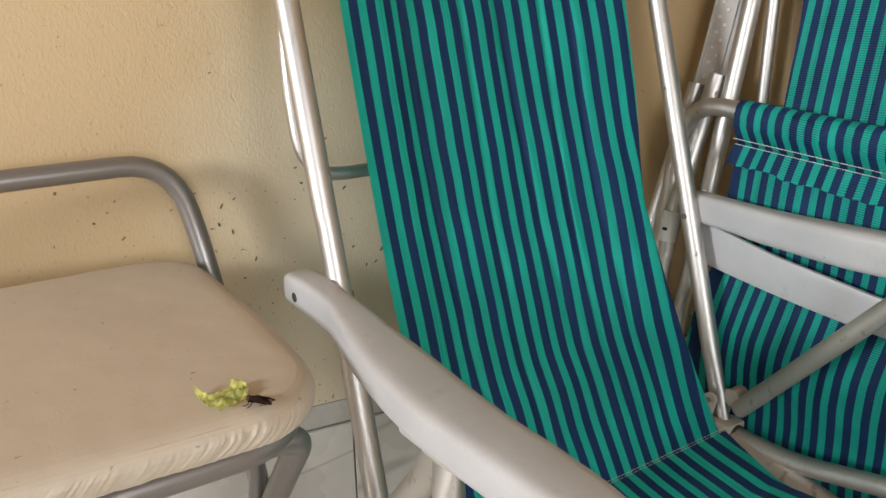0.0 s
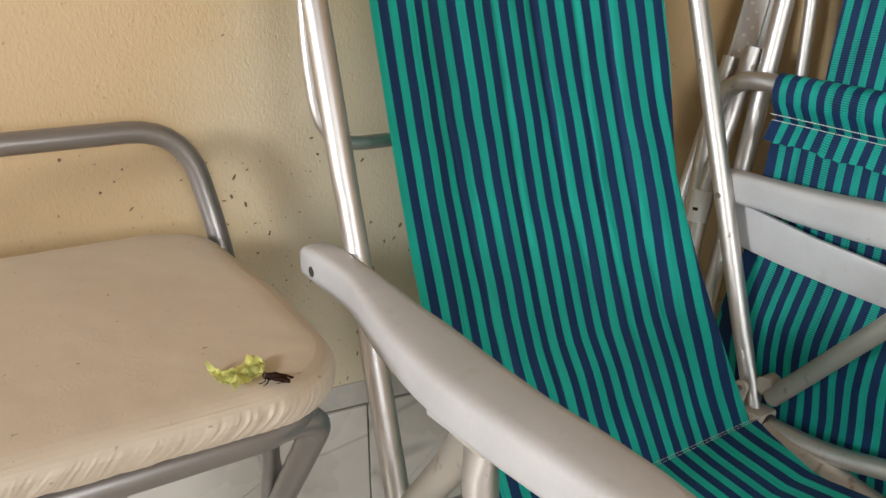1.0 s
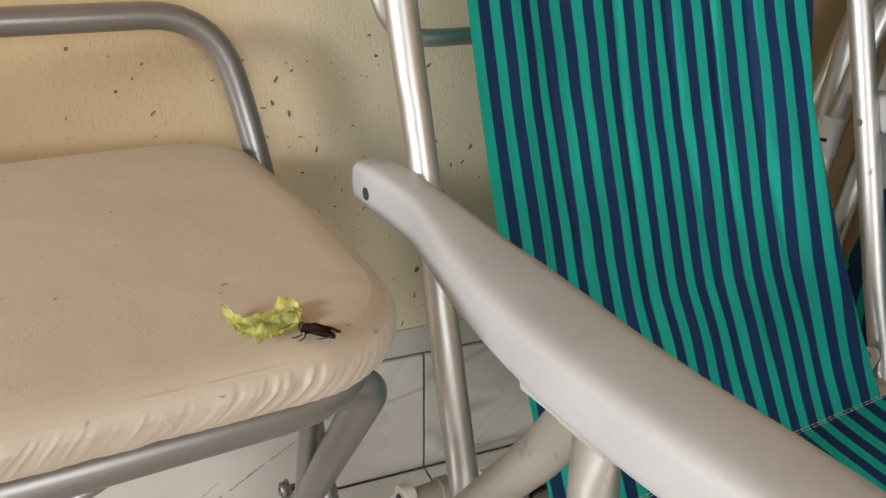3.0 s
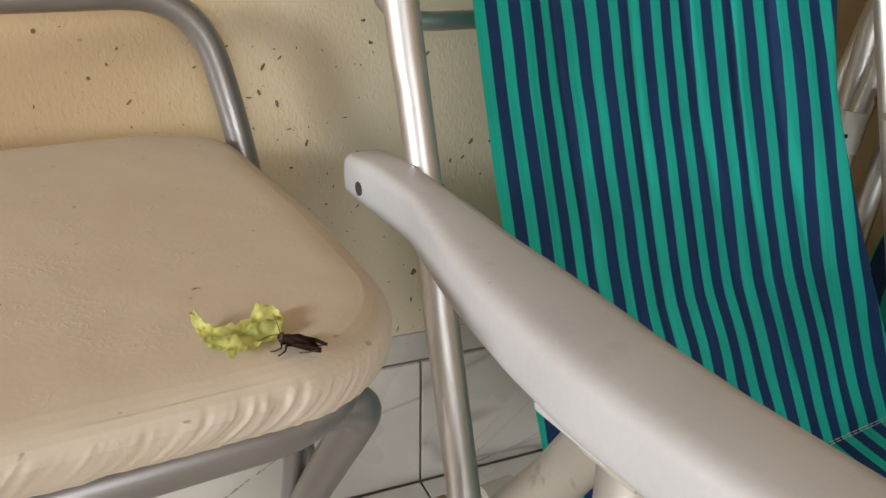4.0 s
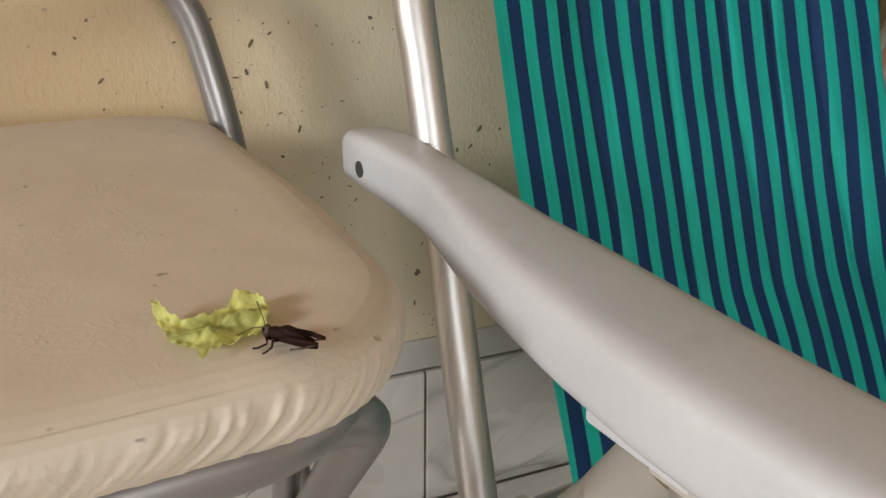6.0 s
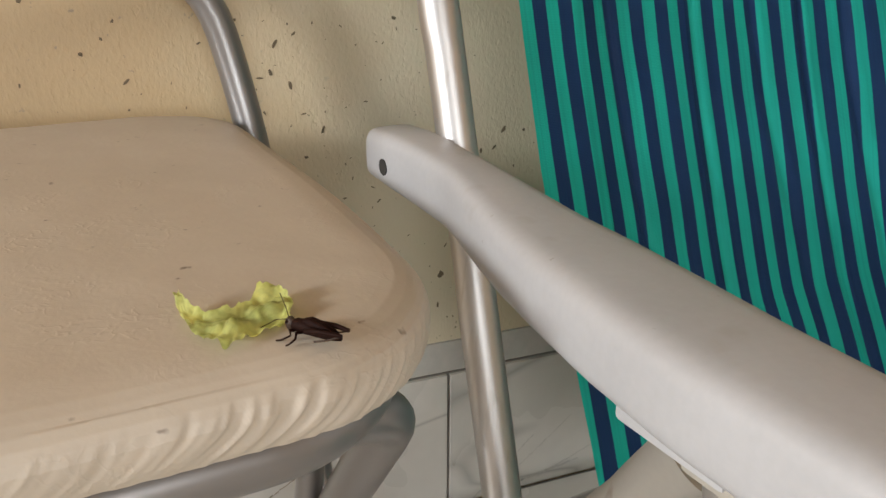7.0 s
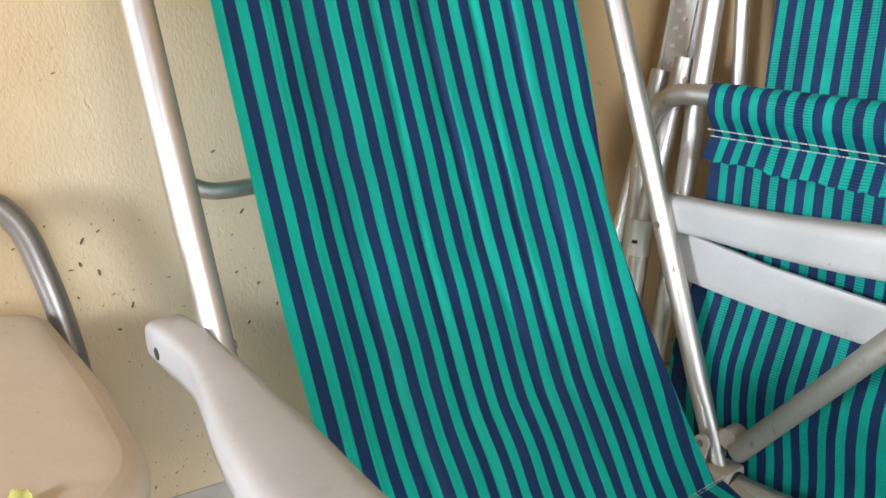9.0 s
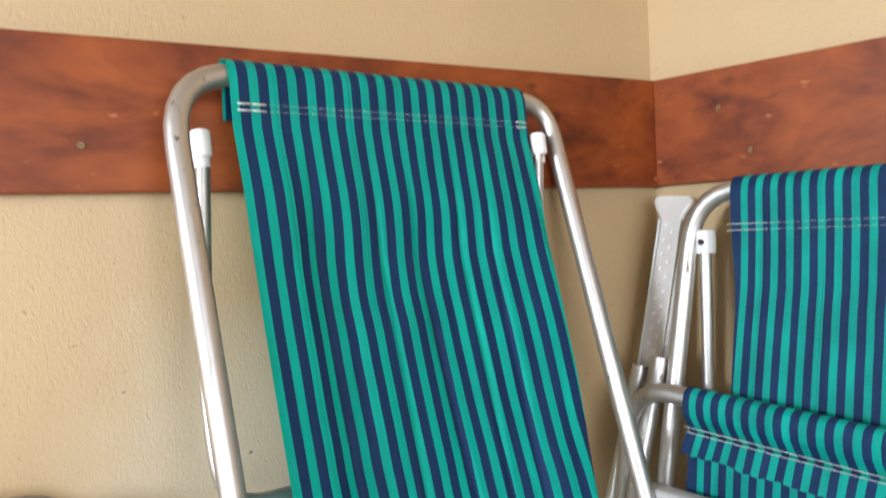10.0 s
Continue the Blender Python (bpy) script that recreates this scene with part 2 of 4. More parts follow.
def stripe_mat(name="striped_canvas", weft_scale=130, relief=0.25, count=17.33, phase=-0.025, ladder=0.0):
    """Woven green and navy stripes across the cloth's own U direction, with fine threads."""
    m = bpy.data.materials.new(name)
    m.use_nodes = True
    n, l = m.node_tree.nodes, m.node_tree.links
    p = n["Principled BSDF"]
    uv = n.new("ShaderNodeUVMap")
    sep = n.new("ShaderNodeSeparateXYZ")
    l.new(uv.outputs[0], sep.inputs[0])
    wob = n.new("ShaderNodeTexNoise")
    wob.inputs["Scale"].default_value = 420
    l.new(uv.outputs[0], wob.inputs[0])
    add = n.new("ShaderNodeMath")
    add.operation = "MULTIPLY_ADD"
    l.new(wob.outputs[0], add.inputs[0])
    add.inputs[1].default_value = 0.05
    per = n.new("ShaderNodeMath")
    per.operation = "MULTIPLY"
    per.inputs[1].default_value = count
    l.new(sep.outputs[0], per.inputs[0])
    l.new(per.outputs[0], add.inputs[2])
    fr, off = n.new("ShaderNodeMath"), n.new("ShaderNodeMath")
    fr.operation, off.operation = "FRACT", "ADD"
    off.inputs[1].default_value = phase
    l.new(add.outputs[0], off.inputs[0])
    l.new(off.outputs[0], fr.inputs[0])
    ramp = n.new("ShaderNodeValToRGB")
    ramp.color_ramp.interpolation = "LINEAR"
    teal, navy = (0.022, 0.595, 0.50, 1), (0.020, 0.064, 0.185, 1)
    e = ramp.color_ramp.elements
    e[0].position, e[0].color = 0.0, teal
    e[1].position, e[1].color = 1.0, teal
    for pos, col in ((0.452, teal), (0.472, navy), (0.975, navy), (0.995, teal)):
        x = e.new(pos)
        x.color = col
    e[5].color = teal
    l.new(fr.outputs[0], ramp.inputs[0])
    fade = n.new("ShaderNodeTexNoise")
    fade.inputs["Scale"].default_value = 6
    fade.inputs["Detail"].default_value = 5
    l.new(uv.outputs[0], fade.inputs[0])
    hsv = n.new("ShaderNodeHueSaturation")
    mr = n.new("ShaderNodeMapRange")
    mr.inputs["To Min"].default_value, mr.inputs["To Max"].default_value = 0.82, 1.2
    l.new(fade.outputs[0], mr.inputs[0])
    l.new(mr.outputs[0], hsv.inputs["Value"])
    l.new(ramp.outputs[0], hsv.inputs["Color"])
    # single threads that run along the stripes
    thr, tmap = n.new("ShaderNodeTexNoise"), n.new("ShaderNodeMapping")
    tmap.inputs["Scale"].default_value = (260, 2.5, 1)
    l.new(uv.outputs[0], tmap.inputs[0])
    l.new(tmap.outputs[0], thr.inputs[0])
    thr.inputs["Scale"].default_value, thr.inputs["Detail"].default_value = 1, 2
    tr = n.new("ShaderNodeMapRange")
    tr.inputs["From Min"].default_value, tr.inputs["From Max"].default_value = 0.3, 0.7
    tr.inputs["To Min"].default_value, tr.inputs["To Max"].default_value = 0.92, 1.09
    l.new(thr.outputs[0], tr.inputs[0])
    # in some stripes the threads have drawn apart into dark lines
    idx, rnd, gate, gap = n.new("ShaderNodeMath"), n.new("ShaderNodeTexWhiteNoise"), n.new("ShaderNodeMath"), n.new("ShaderNodeMapRange")
    idx.operation, gate.operation, rnd.noise_dimensions = "FLOOR", "GREATER_THAN", "1D"
    l.new(off.outputs[0], idx.inputs[0])
    l.new(idx.outputs[0], rnd.inputs["W"])
    l.new(rnd.outputs["Value"], gate.inputs[0])
    gate.inputs[1].default_value = 0.8
    line, lmap = n.new("ShaderNodeTexNoise"), n.new("ShaderNodeMapping")
    lmap.inputs["Scale"].default_value = (150, 0.9, 1)
    l.new(uv.outputs[0], lmap.inputs[0])
    l.new(lmap.outputs[0], line.inputs[0])
    line.inputs["Scale"].default_value, line.inputs["Detail"].default_value = 1, 1
    gap.inputs["From Min"].default_value, gap.inputs["From Max"].default_value = 0.34, 0.44
    gap.inputs["To Min"].default_value, gap.inputs["To Max"].default_value = 0.80, 1.0
    l.new(line.outputs[0], gap.inputs[0])
    pick = n.new("ShaderNodeMix")
    pick.inputs[2].default_value = 1.0
    l.new(gate.outputs[0], pick.inputs[0])
    l.new(gap.outputs[0], pick.inputs[3])
    both = n.new("ShaderNodeMath")
    both.operation = "MULTIPLY"
    l.new(pick.outputs[0], both.inputs[0])
    l.new(tr.outputs[0], both.inputs[1])
    tone = both.outputs[0]
    if ladder:
        # coarse weft that shows as small rungs, here more, there less
        rung, rmap, patch, depth, step = n.new("ShaderNodeTexWave"), n.new("ShaderNodeMapRange"), n.new("ShaderNodeTexNoise"), n.new("ShaderNodeMapRange"), n.new("ShaderNodeMix")
        rung.bands_direction = "Y"
        rung.inputs["Scale"].default_value, rung.inputs["Distortion"].default_value, rung.inputs["Detail Scale"].default_value = weft_scale, 0.6, 3
        l.new(uv.outputs[0], rung.inputs[0])
        rmap.inputs["To Min"].default_value, rmap.inputs["To Max"].default_value = 1 - 2 * ladder, 1 + 0.4 * ladder
        l.new(rung.outputs["Fac"], rmap.inputs[0])
        patch.inputs["Scale"].default_value = 7
        l.new(uv.outputs[0], patch.inputs[0])
        depth.inputs["From Min"].default_value, depth.inputs["From Max"].default_value = 0.33, 0.6
        l.new(patch.outputs[0], depth.inputs[0])
        step.inputs[2].default_value = 1.0
        l.new(depth.outputs[0], step.inputs[0])
        l.new(rmap.outputs[0], step.inputs[3])
        more = n.new("ShaderNodeMath")
        more.operation = "MULTIPLY"
        l.new(tone, more.inputs[0])
        l.new(step.outputs[0], more.inputs[1])
        tone = more.outputs[0]
    hs2 = n.new("ShaderNodeHueSaturation")
    l.new(tone, hs2.inputs["Value"])
    l.new(hsv.outputs[0], hs2.inputs["Color"])
    l.new(hs2.outputs[0], p.inputs["Base Color"])
    p.inputs["Roughness"].default_value = 0.5
    p.inputs["Specular IOR Level"].default_value = 0.25
    p.inputs["Sheen Weight"].default_value = 0.04
    p.inputs["Sheen Roughness"].default_value = 0.5
    warp, weft = n.new("ShaderNodeTexWave"), n.new("ShaderNodeTexWave")
    warp.bands_direction, weft.bands_direction = "X", "Y"
    warp.inputs["Scale"].default_value, weft.inputs["Scale"].default_value = 130, weft_scale
    for w in (warp, weft):
        l.new(uv.outputs[0], w.inputs[0])
    ht = n.new("ShaderNodeMath")
    ht.operation = "ADD"
    l.new(warp.outputs["Fac"], ht.inputs[0])
    l.new(weft.outputs["Fac"], ht.inputs[1])
    bn = n.new("ShaderNodeBump")
    bn.inputs["Strength"].default_value, bn.inputs["Distance"].default_value = relief, 0.0006
    l.new(ht.outputs[0], bn.inputs["Height"])
    l.new(bn.outputs[0], p.inputs["Normal"])
    return m


M_STRIPE = stripe_mat()
M_STRIPE_COARSE = stripe_mat("coarse_striped_canvas", 46, 0.3, 17.9, -0.025, 0.26)


def wood_mat():
    m = bpy.data.materials.new("varnished_red_wood")
    m.use_nodes = True
    n, l = m.node_tree.nodes, m.node_tree.links
    p = n["Principled BSDF"]
    co, mp = n.new("ShaderNodeTexCoord"), n.new("ShaderNodeMapping")
    l.new(co.outputs["Object"], mp.inputs[0])
    mp.inputs["Scale"].default_value = (2.2, 2.2, 5)
    big, fine = n.new("ShaderNodeTexNoise"), n.new("ShaderNodeTexNoise")
    big.inputs["Scale"].default_value, big.inputs["Detail"].default_value, big.inputs["Distortion"].default_value = 1.5, 4, 1.8
    fine.inputs["Scale"].default_value, fine.inputs["Detail"].default_value = 14, 6
    l.new(mp.outputs[0], big.inputs[0])
    l.new(mp.outputs[0], fine.inputs[0])
    ad = n.new("ShaderNodeMath")
    ad.operation = "MULTIPLY_ADD"
    ad.inputs[1].default_value = 0.25
    l.new(fine.outputs[0], ad.inputs[0])
    l.new(big.outputs[0], ad.inputs[2])
    ramp = n.new("ShaderNodeValToRGB")
    e = ramp.color_ramp.elements
    e[0].position, e[0].color = 0.40, (0.050, 0.009, 0.003, 1)
    e[1].position, e[1].color = 0.80, (0.30, 0.072, 0.012, 1)
    x = e.new(0.58)
    x.color = (0.18, 0.037, 0.007, 1)
    l.new(ad.outputs[0], ramp.inputs[0])
    l.new(ramp.outputs[0], p.inputs["Base Color"])
    p.inputs["Roughness"].default_value = 0.5
    p.inputs["Specular IOR Level"].default_value = 0.3
    bn = n.new("ShaderNodeBump")
    bn.inputs["Strength"].default_value, bn.inputs["Distance"].default_value = 0.1, 0.001
    l.new(fine.outputs[0], bn.inputs["Height"])
    l.new(bn.outputs[0], p.inputs["Normal"])
    return m


M_WOOD = wood_mat()
specks(M_WOOD, 34, 0.70, 0.06, (0.36, 0.13, 0.045), (1, 1, 2.5))
specks(M_WOOD, 9, 0.66, 0.08, (0.035, 0.008, 0.004), (1, 1, 2.0))


def leaf_mat():
    m = mat("lettuce_green", (0.80, 0.88, 0.36), 0.28, var=0.30, scale=55, fine=500, bump=0.4, bump_dist=0.0006)
    n, l = m.node_tree.nodes, m.node_tree.links
    p = n["Principled BSDF"]
    tr = n.new("ShaderNodeBsdfTranslucent")
    l.new(p.inputs["Base Color"].links[0].from_socket, tr.inputs[0])
    mx = n.new("ShaderNodeMixShader")
    mx.inputs[0].default_value = 0.4
    l.new(p.outputs[0], mx.inputs[1])
    l.new(tr.outputs[0], mx.inputs[2])
    l.new(mx.outputs[0], n["Material Output"].inputs[0])
    return m


M_LEAF = leaf_mat()

# ---- mesh helpers ----


def finish(name, bm, material, smooth=True):
    me = bpy.data.meshes.new(name)
    bmesh.ops.recalc_face_normals(bm, faces=bm.faces)
    for e in bm.edges:
        e.smooth = len(e.link_faces) != 2 or e.calc_face_angle() < 0.9
    bm.to_mesh(me)
    bm.free()
    me.materials.append(material)
    for p in me.polygons:
        p.use_smooth = smooth
    return me


def base(name, x, y, z, rz, label, category, group=""):
    ob = new(name)
    ob.empty_display_size = 0.05
    ob.matrix_world = pose(x, y, z, 0, 0, rz)
    return tagged(ob, label, category, group)


def part(name, bm, material, parent, label="", smooth=True):
    """Links bm, which is in the parent's own space, as one mesh under it."""
    ob = new(name, finish(name, bm, material, smooth))
    ob.parent = parent
    return tagged(ob, label)


def rounded(points, radius, steps=7):
    """A polyline whose inner corners are rounded off."""
    pts = [Vector(p) for p in points]
    out = [pts[0]]
    for a, b, c in zip(pts, pts[1:], pts[2:]):
        u, v = (a - b), (c - b)
        r = min(radius, u.length * 0.48, v.length * 0.48)
        p, q = b + u.normalized() * r, b + v.normalized() * r
        if u.angle(v) > 3.0:
            out.append(b)
            continue
        for i in range(steps + 1):
            t = i / steps
            out.append(p * (1 - t) ** 2 + b * 2 * t * (1 - t) + q * t * t)
    out.append(pts[-1])
    return out


def sweep(bm, path, r, sides=18, flat=None, caps=True):
    """A tube along a path. flat: for each point (a, b), how wide and how thick against r."""
    path = [Vector(p) for p in path]
    tang = [(path[min(i + 1, len(path) - 1)] - path[max(i - 1, 0)]).normalized() for i in range(len(path))]
    side = tang[0].orthogonal().normalized() if abs(tang[0].x) > 0.9 else (Vector((1, 0, 0)) - tang[0] * tang[0].x).normalized()
    rings = []
    for i, (p, t) in enumerate(zip(path, tang)):
        side = (side - t * side.dot(t)).normalized()
        up = t.cross(side)
        a, b = flat[i] if flat else (1, 1)
        rings.append([bm.verts.new(p + r * (a * math.cos(k) * side + b * math.sin(k) * up)) for k in [2 * math.pi * j / sides for j in range(sides)]])
    for u, v in zip(rings, rings[1:]):
        for j in range(sides):
            bm.faces.new((u[j], u[(j + 1) % sides], v[(j + 1) % sides], v[j]))
    if caps:
        bm.faces.new(rings[0])
        bm.faces.new(rings[-1])
    return bm


def dense(path, step):
    out = [path[0]]
    for a, b in zip(path, path[1:]):
        n = max(1, int((b - a).length / step))
        out += [a.lerp(b, (i + 1) / n) for i in range(n)]
    return out


def tube(points, r, corner=0.06, sides=18):
    return sweep(bmesh.new(), rounded(points, corner), r, sides)


def loft(sections, caps=True):
    """A skin through closed rings of equally many points."""
    bm = bmesh.new()
    rings = [[bm.verts.new(p) for p in s] for s in sections]
    k = len(rings[0])
    for u, v in zip(rings, rings[1:]):
        for j in range(k):
            bm.faces.new((u[j], u[(j + 1) % k], v[(j + 1) % k], v[j]))
    if caps:
        bm.faces.new(rings[0])
        bm.faces.new(rings[-1])
    return bm


def box(size, at=(0, 0, 0), bevel=0.0, bm=None):
    bm = bm or bmesh.new()
    r = bmesh.ops.create_cube(bm, size=1, matrix=Matrix.Translation(at) @ Matrix.Diagonal((*size, 1)))
    if bevel:
        edges = list({e for v in r["verts"] for e in v.link_edges})
        bmesh.ops.bevel(bm, geom=edges, offset=bevel, segments=2, affect="EDGES", profile=0.6)
    return bm


def cyl(r, h, m, sides=16, bm=None, r2=None):
    bm = bm or bmesh.new()
    bmesh.ops.create_cone(bm, cap_ends=True, segments=sides, radius1=r, radius2=r if r2 is None else r2, depth=h, matrix=m)
    return bm


def interp(x, xs, ys):
    return float(np.interp(x, xs, ys))


# ---- setting ----
WALL_Y, WALL_X = 0.95, 0.98


def slab(name, size, at, material, label=""):
    ob = new(name, finish(name, box(size, at), material, False))
    return tagged(ob, label, name.split("_")[0], kind="structure")


floor = slab("floor", (4.4, 4.1, 0.1), (-0.2, -0.95, -0.056), M_GROUT, "pale grey tiled floor with dark joints")
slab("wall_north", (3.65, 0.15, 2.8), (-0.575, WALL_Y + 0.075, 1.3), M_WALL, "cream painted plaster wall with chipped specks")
# the east wall stands a little out of square
EAST = pose(WALL_X, WALL_Y, 0, 0, 0, 12.5)
slab("wall_east", (0.15, 3.95, 2.8), (0.077, -1.975, 1.3), M_WALL, "cream painted plaster wall").matrix_world = EAST
# unseen ceiling, added and kept dark to cut light bounced onto the upper wall
slab("ceiling", (4.5, 4.2, 0.1), (-0.15, -0.95, 2.66), M_CEIL, "unseen brown ceiling, kept dark to dim the bounce")
# unseen south and west walls, added with openings that let the daylight in
for nm, size, at in (
    ("wall_south", (4.3, 0.12, 0.4), (-0.25, -2.86, 0.2)),
    ("wall_south_lintel", (4.3, 0.12, 0.9), (-0.25, -2.86, 2.155)),
    ("wall_south_pier_1", (1.0, 0.12, 1.305), (-1.9, -2.86, 1.0525)),
    ("wall_south_pier_2", (1.3, 0.12, 1.305), (1.25, -2.86, 1.0525)),
    ("wall_west", (0.12, 3.7, 0.9), (-2.34, -0.95, 0.45)),
    ("wall_west_lintel", (0.12, 3.7, 0.3), (-2.34, -0.95, 2.46)),
    ("wall_west_pier_1", (0.12, 0.25, 1.41), (-2.34, 0.775, 1.605)),
    ("wall_west_pier_2", (0.12, 0.5, 1.41), (-2.34, -2.55, 1.605)),
):
    slab(nm, size, at, M_WALL, "cream painted plaster wall")
ground = slab("ground", (400, 400, 0.1), (0, 0, -0.2), mat("pale_paving", (0.3, 0.28, 0.25), 0.9, scale=0.5, fine=6), "pale paved ground outside")

# wooden bumper rail along both walls
RAIL_LO, RAIL_HI = 0.877, 1.043
for nm, size, at in (
    ("rail_north", (3.2, 0.02, RAIL_HI - RAIL_LO), (WALL_X - 1.6, WALL_Y - 0.010, (RAIL_LO + RAIL_HI) / 2)),
    ("rail_east", (0.018, 3.2, RAIL_HI - RAIL_LO - 0.001), (-0.009, -0.0165 - 1.6, (RAIL_LO + RAIL_HI) / 2)),
):
    ob = new(nm, finish(nm, box(size, at, 0.002), M_WOOD, False))
    if nm == "rail_east":
        ob.matrix_world = EAST
    tagged(ob, "reddish brown varnished wooden board fixed along the wall", "rail", kind="structure")


def screw():
    ob = base("screw", 0, 0, 0, 0, "small dull brass screw sunk in the wooden board", "screw", "screws in the wooden board")
    part("head", cyl(0.0042, 0.002, pose(0, -0.001, 0, 90), 20, r2=0.0036), M_BRASS, ob)
    part("slot", box((0.005, 0.0006, 0.0009), (0, -0.0022, 0)), M_DARK, ob)
    return ob


first = screw()
first.matrix_world = pose(0.135, WALL_Y - 0.0202, 0.927, 0, 20, 0)
copy_thing(first, EAST @ pose(-0.0182, -0.172, 0.918, 0, 30, -90))
copy_thing(first, EAST @ pose(-0.0182, -0.125, 0.985, 0, 70, -90))

# grey band over the tiled skirting
band = new("trim", finish("trim", box((3.3, 0.004, 0.034), (WALL_X - 1.65, WALL_Y - 0.001, 0.181), 0.001), M_STRIP, False))
tagged(band, "rough grey mortar band above the tiled skirting", "trim", kind="structure")

# ---- striped beach chair that stands open before the wall ----
W = 0.547
LEAN_BACK = 0.2876


def arm_sections(side):
    """Rings along an armrest of the open chair; side -1 or 1. Chair space: x across, -y forward."""
    fs = [-0.098, -0.095, -0.088, -0.06, -0.03, 0.012, 0.055, 0.095, 0.135, 0.175, 0.225, 0.275, 0.325, 0.375, 0.415, 0.427, 0.431]
    if side > 0:
        fs[:4] = [-0.066, -0.064, -0.06, -0.055]
    inner = [0.022, 0.012, 0.006, 0.006, 0.007, 0.009, 0.009, 0.011, 0.013, 0.017, 0.023, 0.027, 0.027, 0.030, 0.036, 0.042, 0.050]
    outer = [0.034, 0.039, 0.042, 0.042, 0.041, 0.042, 0.052, 0.062, 0.070, 0.076, 0.081, 0.081, 0.080, 0.079, 0.077, 0.073, 0.066]
    low = [0.442, 0.437, 0.434, 0.432, 0.430, 0.428, 0.425, 0.424, 0.424, 0.423, 0.423, 0.423, 0.424, 0.425, 0.426, 0.430, 0.436]
    high = [0.456, 0.463, 0.4665, 0.468, 0.467, 0.465, 0.462, 0.460, 0.460, 0.460, 0.460, 0.460, 0.460, 0.460, 0.459, 0.455, 0.446]
    if side > 0:
        inner = [v + 0.008 * min(1, max(0, f / 0.1)) for v, f in zip(inner, fs)]
        outer = [v - 0.009 * min(1, max(0, f / 0.15)) for v, f in zip(outer, fs)]
        low = [v - 0.010 * min(1, max(0, f / 0.15)) for v, f in zip(low, fs)]
        low = [v + 0.002 for v in low]
        high = [v + 0.006 for v in high]
    rings = []
    ff = np.concatenate([fs[:3], np.linspace(fs[3], 0.405, 36), fs[-3:]])
    for f in ff:
        a, b, lo, hi = (interp(f, fs, v) for v in (inner, outer, low, high))
        mid, half, zm, zh = (a + b) / 2, (b - a) / 2, (lo + hi) / 2, (hi - lo) / 2
        ring = []
        for k in range(28):
            t = 2 * math.pi * k / 28
            cx, cz = math.cos(t), math.sin(t)
            px = math.copysign(abs(cx) ** 0.42, cx)
            pz = math.copysign(abs(cz) ** 0.5, cz)
            ring.append((side * (W / 2 + mid + half * px), -f, zm + zh * pz))
        rings.append(ring)
    return rings


def cloth(profile, x_lo, x_hi, cols=90, rows=90, ripple=0.004, drift=0.004, seed=0.0, thick=0.0012, calm=0.17, shift=0.0, sag=0.0, wide=1.0, curl=0.0, across=None):
    """Cloth hung along a profile of (y, z): x_lo and x_hi give its edges by the way along it. Two-sided, with UV across and along."""
    pr = [Vector((0, y, z)) for y, z in profile]
    acc = [0.0]
    for a, b in zip(pr, pr[1:]):
        acc.append(acc[-1] + (b - a).length)
    total = acc[-1]
    bm = bmesh.new()
    uvl = bm.loops.layers.uv.new("UVMap")
    grid, uvs = [], {}
    for i in range(rows + 1):
        s = total * i / rows
        y, z = interp(s, acc, [p.y for p in pr]), interp(s, acc, [p.z for p in pr])
        y2, z2 = interp(min(total, s + 0.01), acc, [p.y for p in pr]), interp(min(total, s + 0.01), acc, [p.z for p in pr])
        y1, z1 = interp(max(0, s - 0.01), acc, [p.y for p in pr]), interp(max(0, s - 0.01), acc, [p.z for p in pr])
        d = Vector((0, y2 - y1, z2 - z1)).normalized()
        nrm = Vector((0, -d.z, d.y))
        lo, hi = x_lo(s / total), x_hi(s / total)
        row = []
        for j in range(cols + 1):
            u = j / cols
            env = min(1, max(0, (s - calm) * 9)) * min(1, (total - s) * 12)
            fold = 1 - abs(noise.noise((u * 7 + seed, s * 1.1, 5.5 + seed))) * 7
            rip = ripple * env * (noise.noise((u * 8 + seed, s * 1.5, seed)) + 0.5 * noise.noise((u * 21 + seed, s * 2.6, 3.1 + seed)) + 0.7 * max(0, fold))
            rip += sag * 4 * u * (1 - u) * min(1, max(0, (s - 0.165) * 7)) * min(1, (total - s) * 6)
            sh = drift * env * (1.2 * noise.noise((u * 1.3, s * 6.5 + u * 0.8 + seed, 7.7)) + 0.4 * noise.noise((u * 3, s * 15, 1.3 + seed)))
            edge = min(1, u * 12, (1 - u) * 12)
            # the selvedge curls away
            roll = max(0.0, (u - 0.972) / 0.028) * min(1, max(0, (s / total - 0.5) * 6))
            rip += curl * roll * roll
            sh -= curl * 0.5 * roll
            v = bm.verts.new((lo + (hi - lo) * u + sh * (0.35 + 0.65 * edge), y + nrm.y * rip, z + nrm.z * rip))
            uvs[v] = (across(lo + (hi - lo) * u, s / total) if across else u * wide + shift, s / 0.44)
            row.append(v)
        grid.append(row)
    for a, b in zip(grid, grid[1:]):
        for j in range(cols):
            f = bm.faces.new((a[j], a[j + 1], b[j + 1], b[j]))
            for lp in f.loops:
                lp[uvl].uv = uvs[lp.vert]
    bmesh.ops.solidify(bm, geom=bm.faces[:], thickness=thick)
    return bm


def dashes(points, length=0.006, gap=0.0025, r=0.00055):
    """A row of stitches along a line."""
    bm = bmesh.new()
    pts = [Vector(p) for p in points]
    for a, b in zip(pts, pts[1:]):
        n = max(1, int((b - a).length / (length + gap)))
        d = (b - a) / n
        for i in range(n):
            p = a + d * i
            sweep(bm, [p, p + d * (length / (length + gap))], r, 5)
    return bm


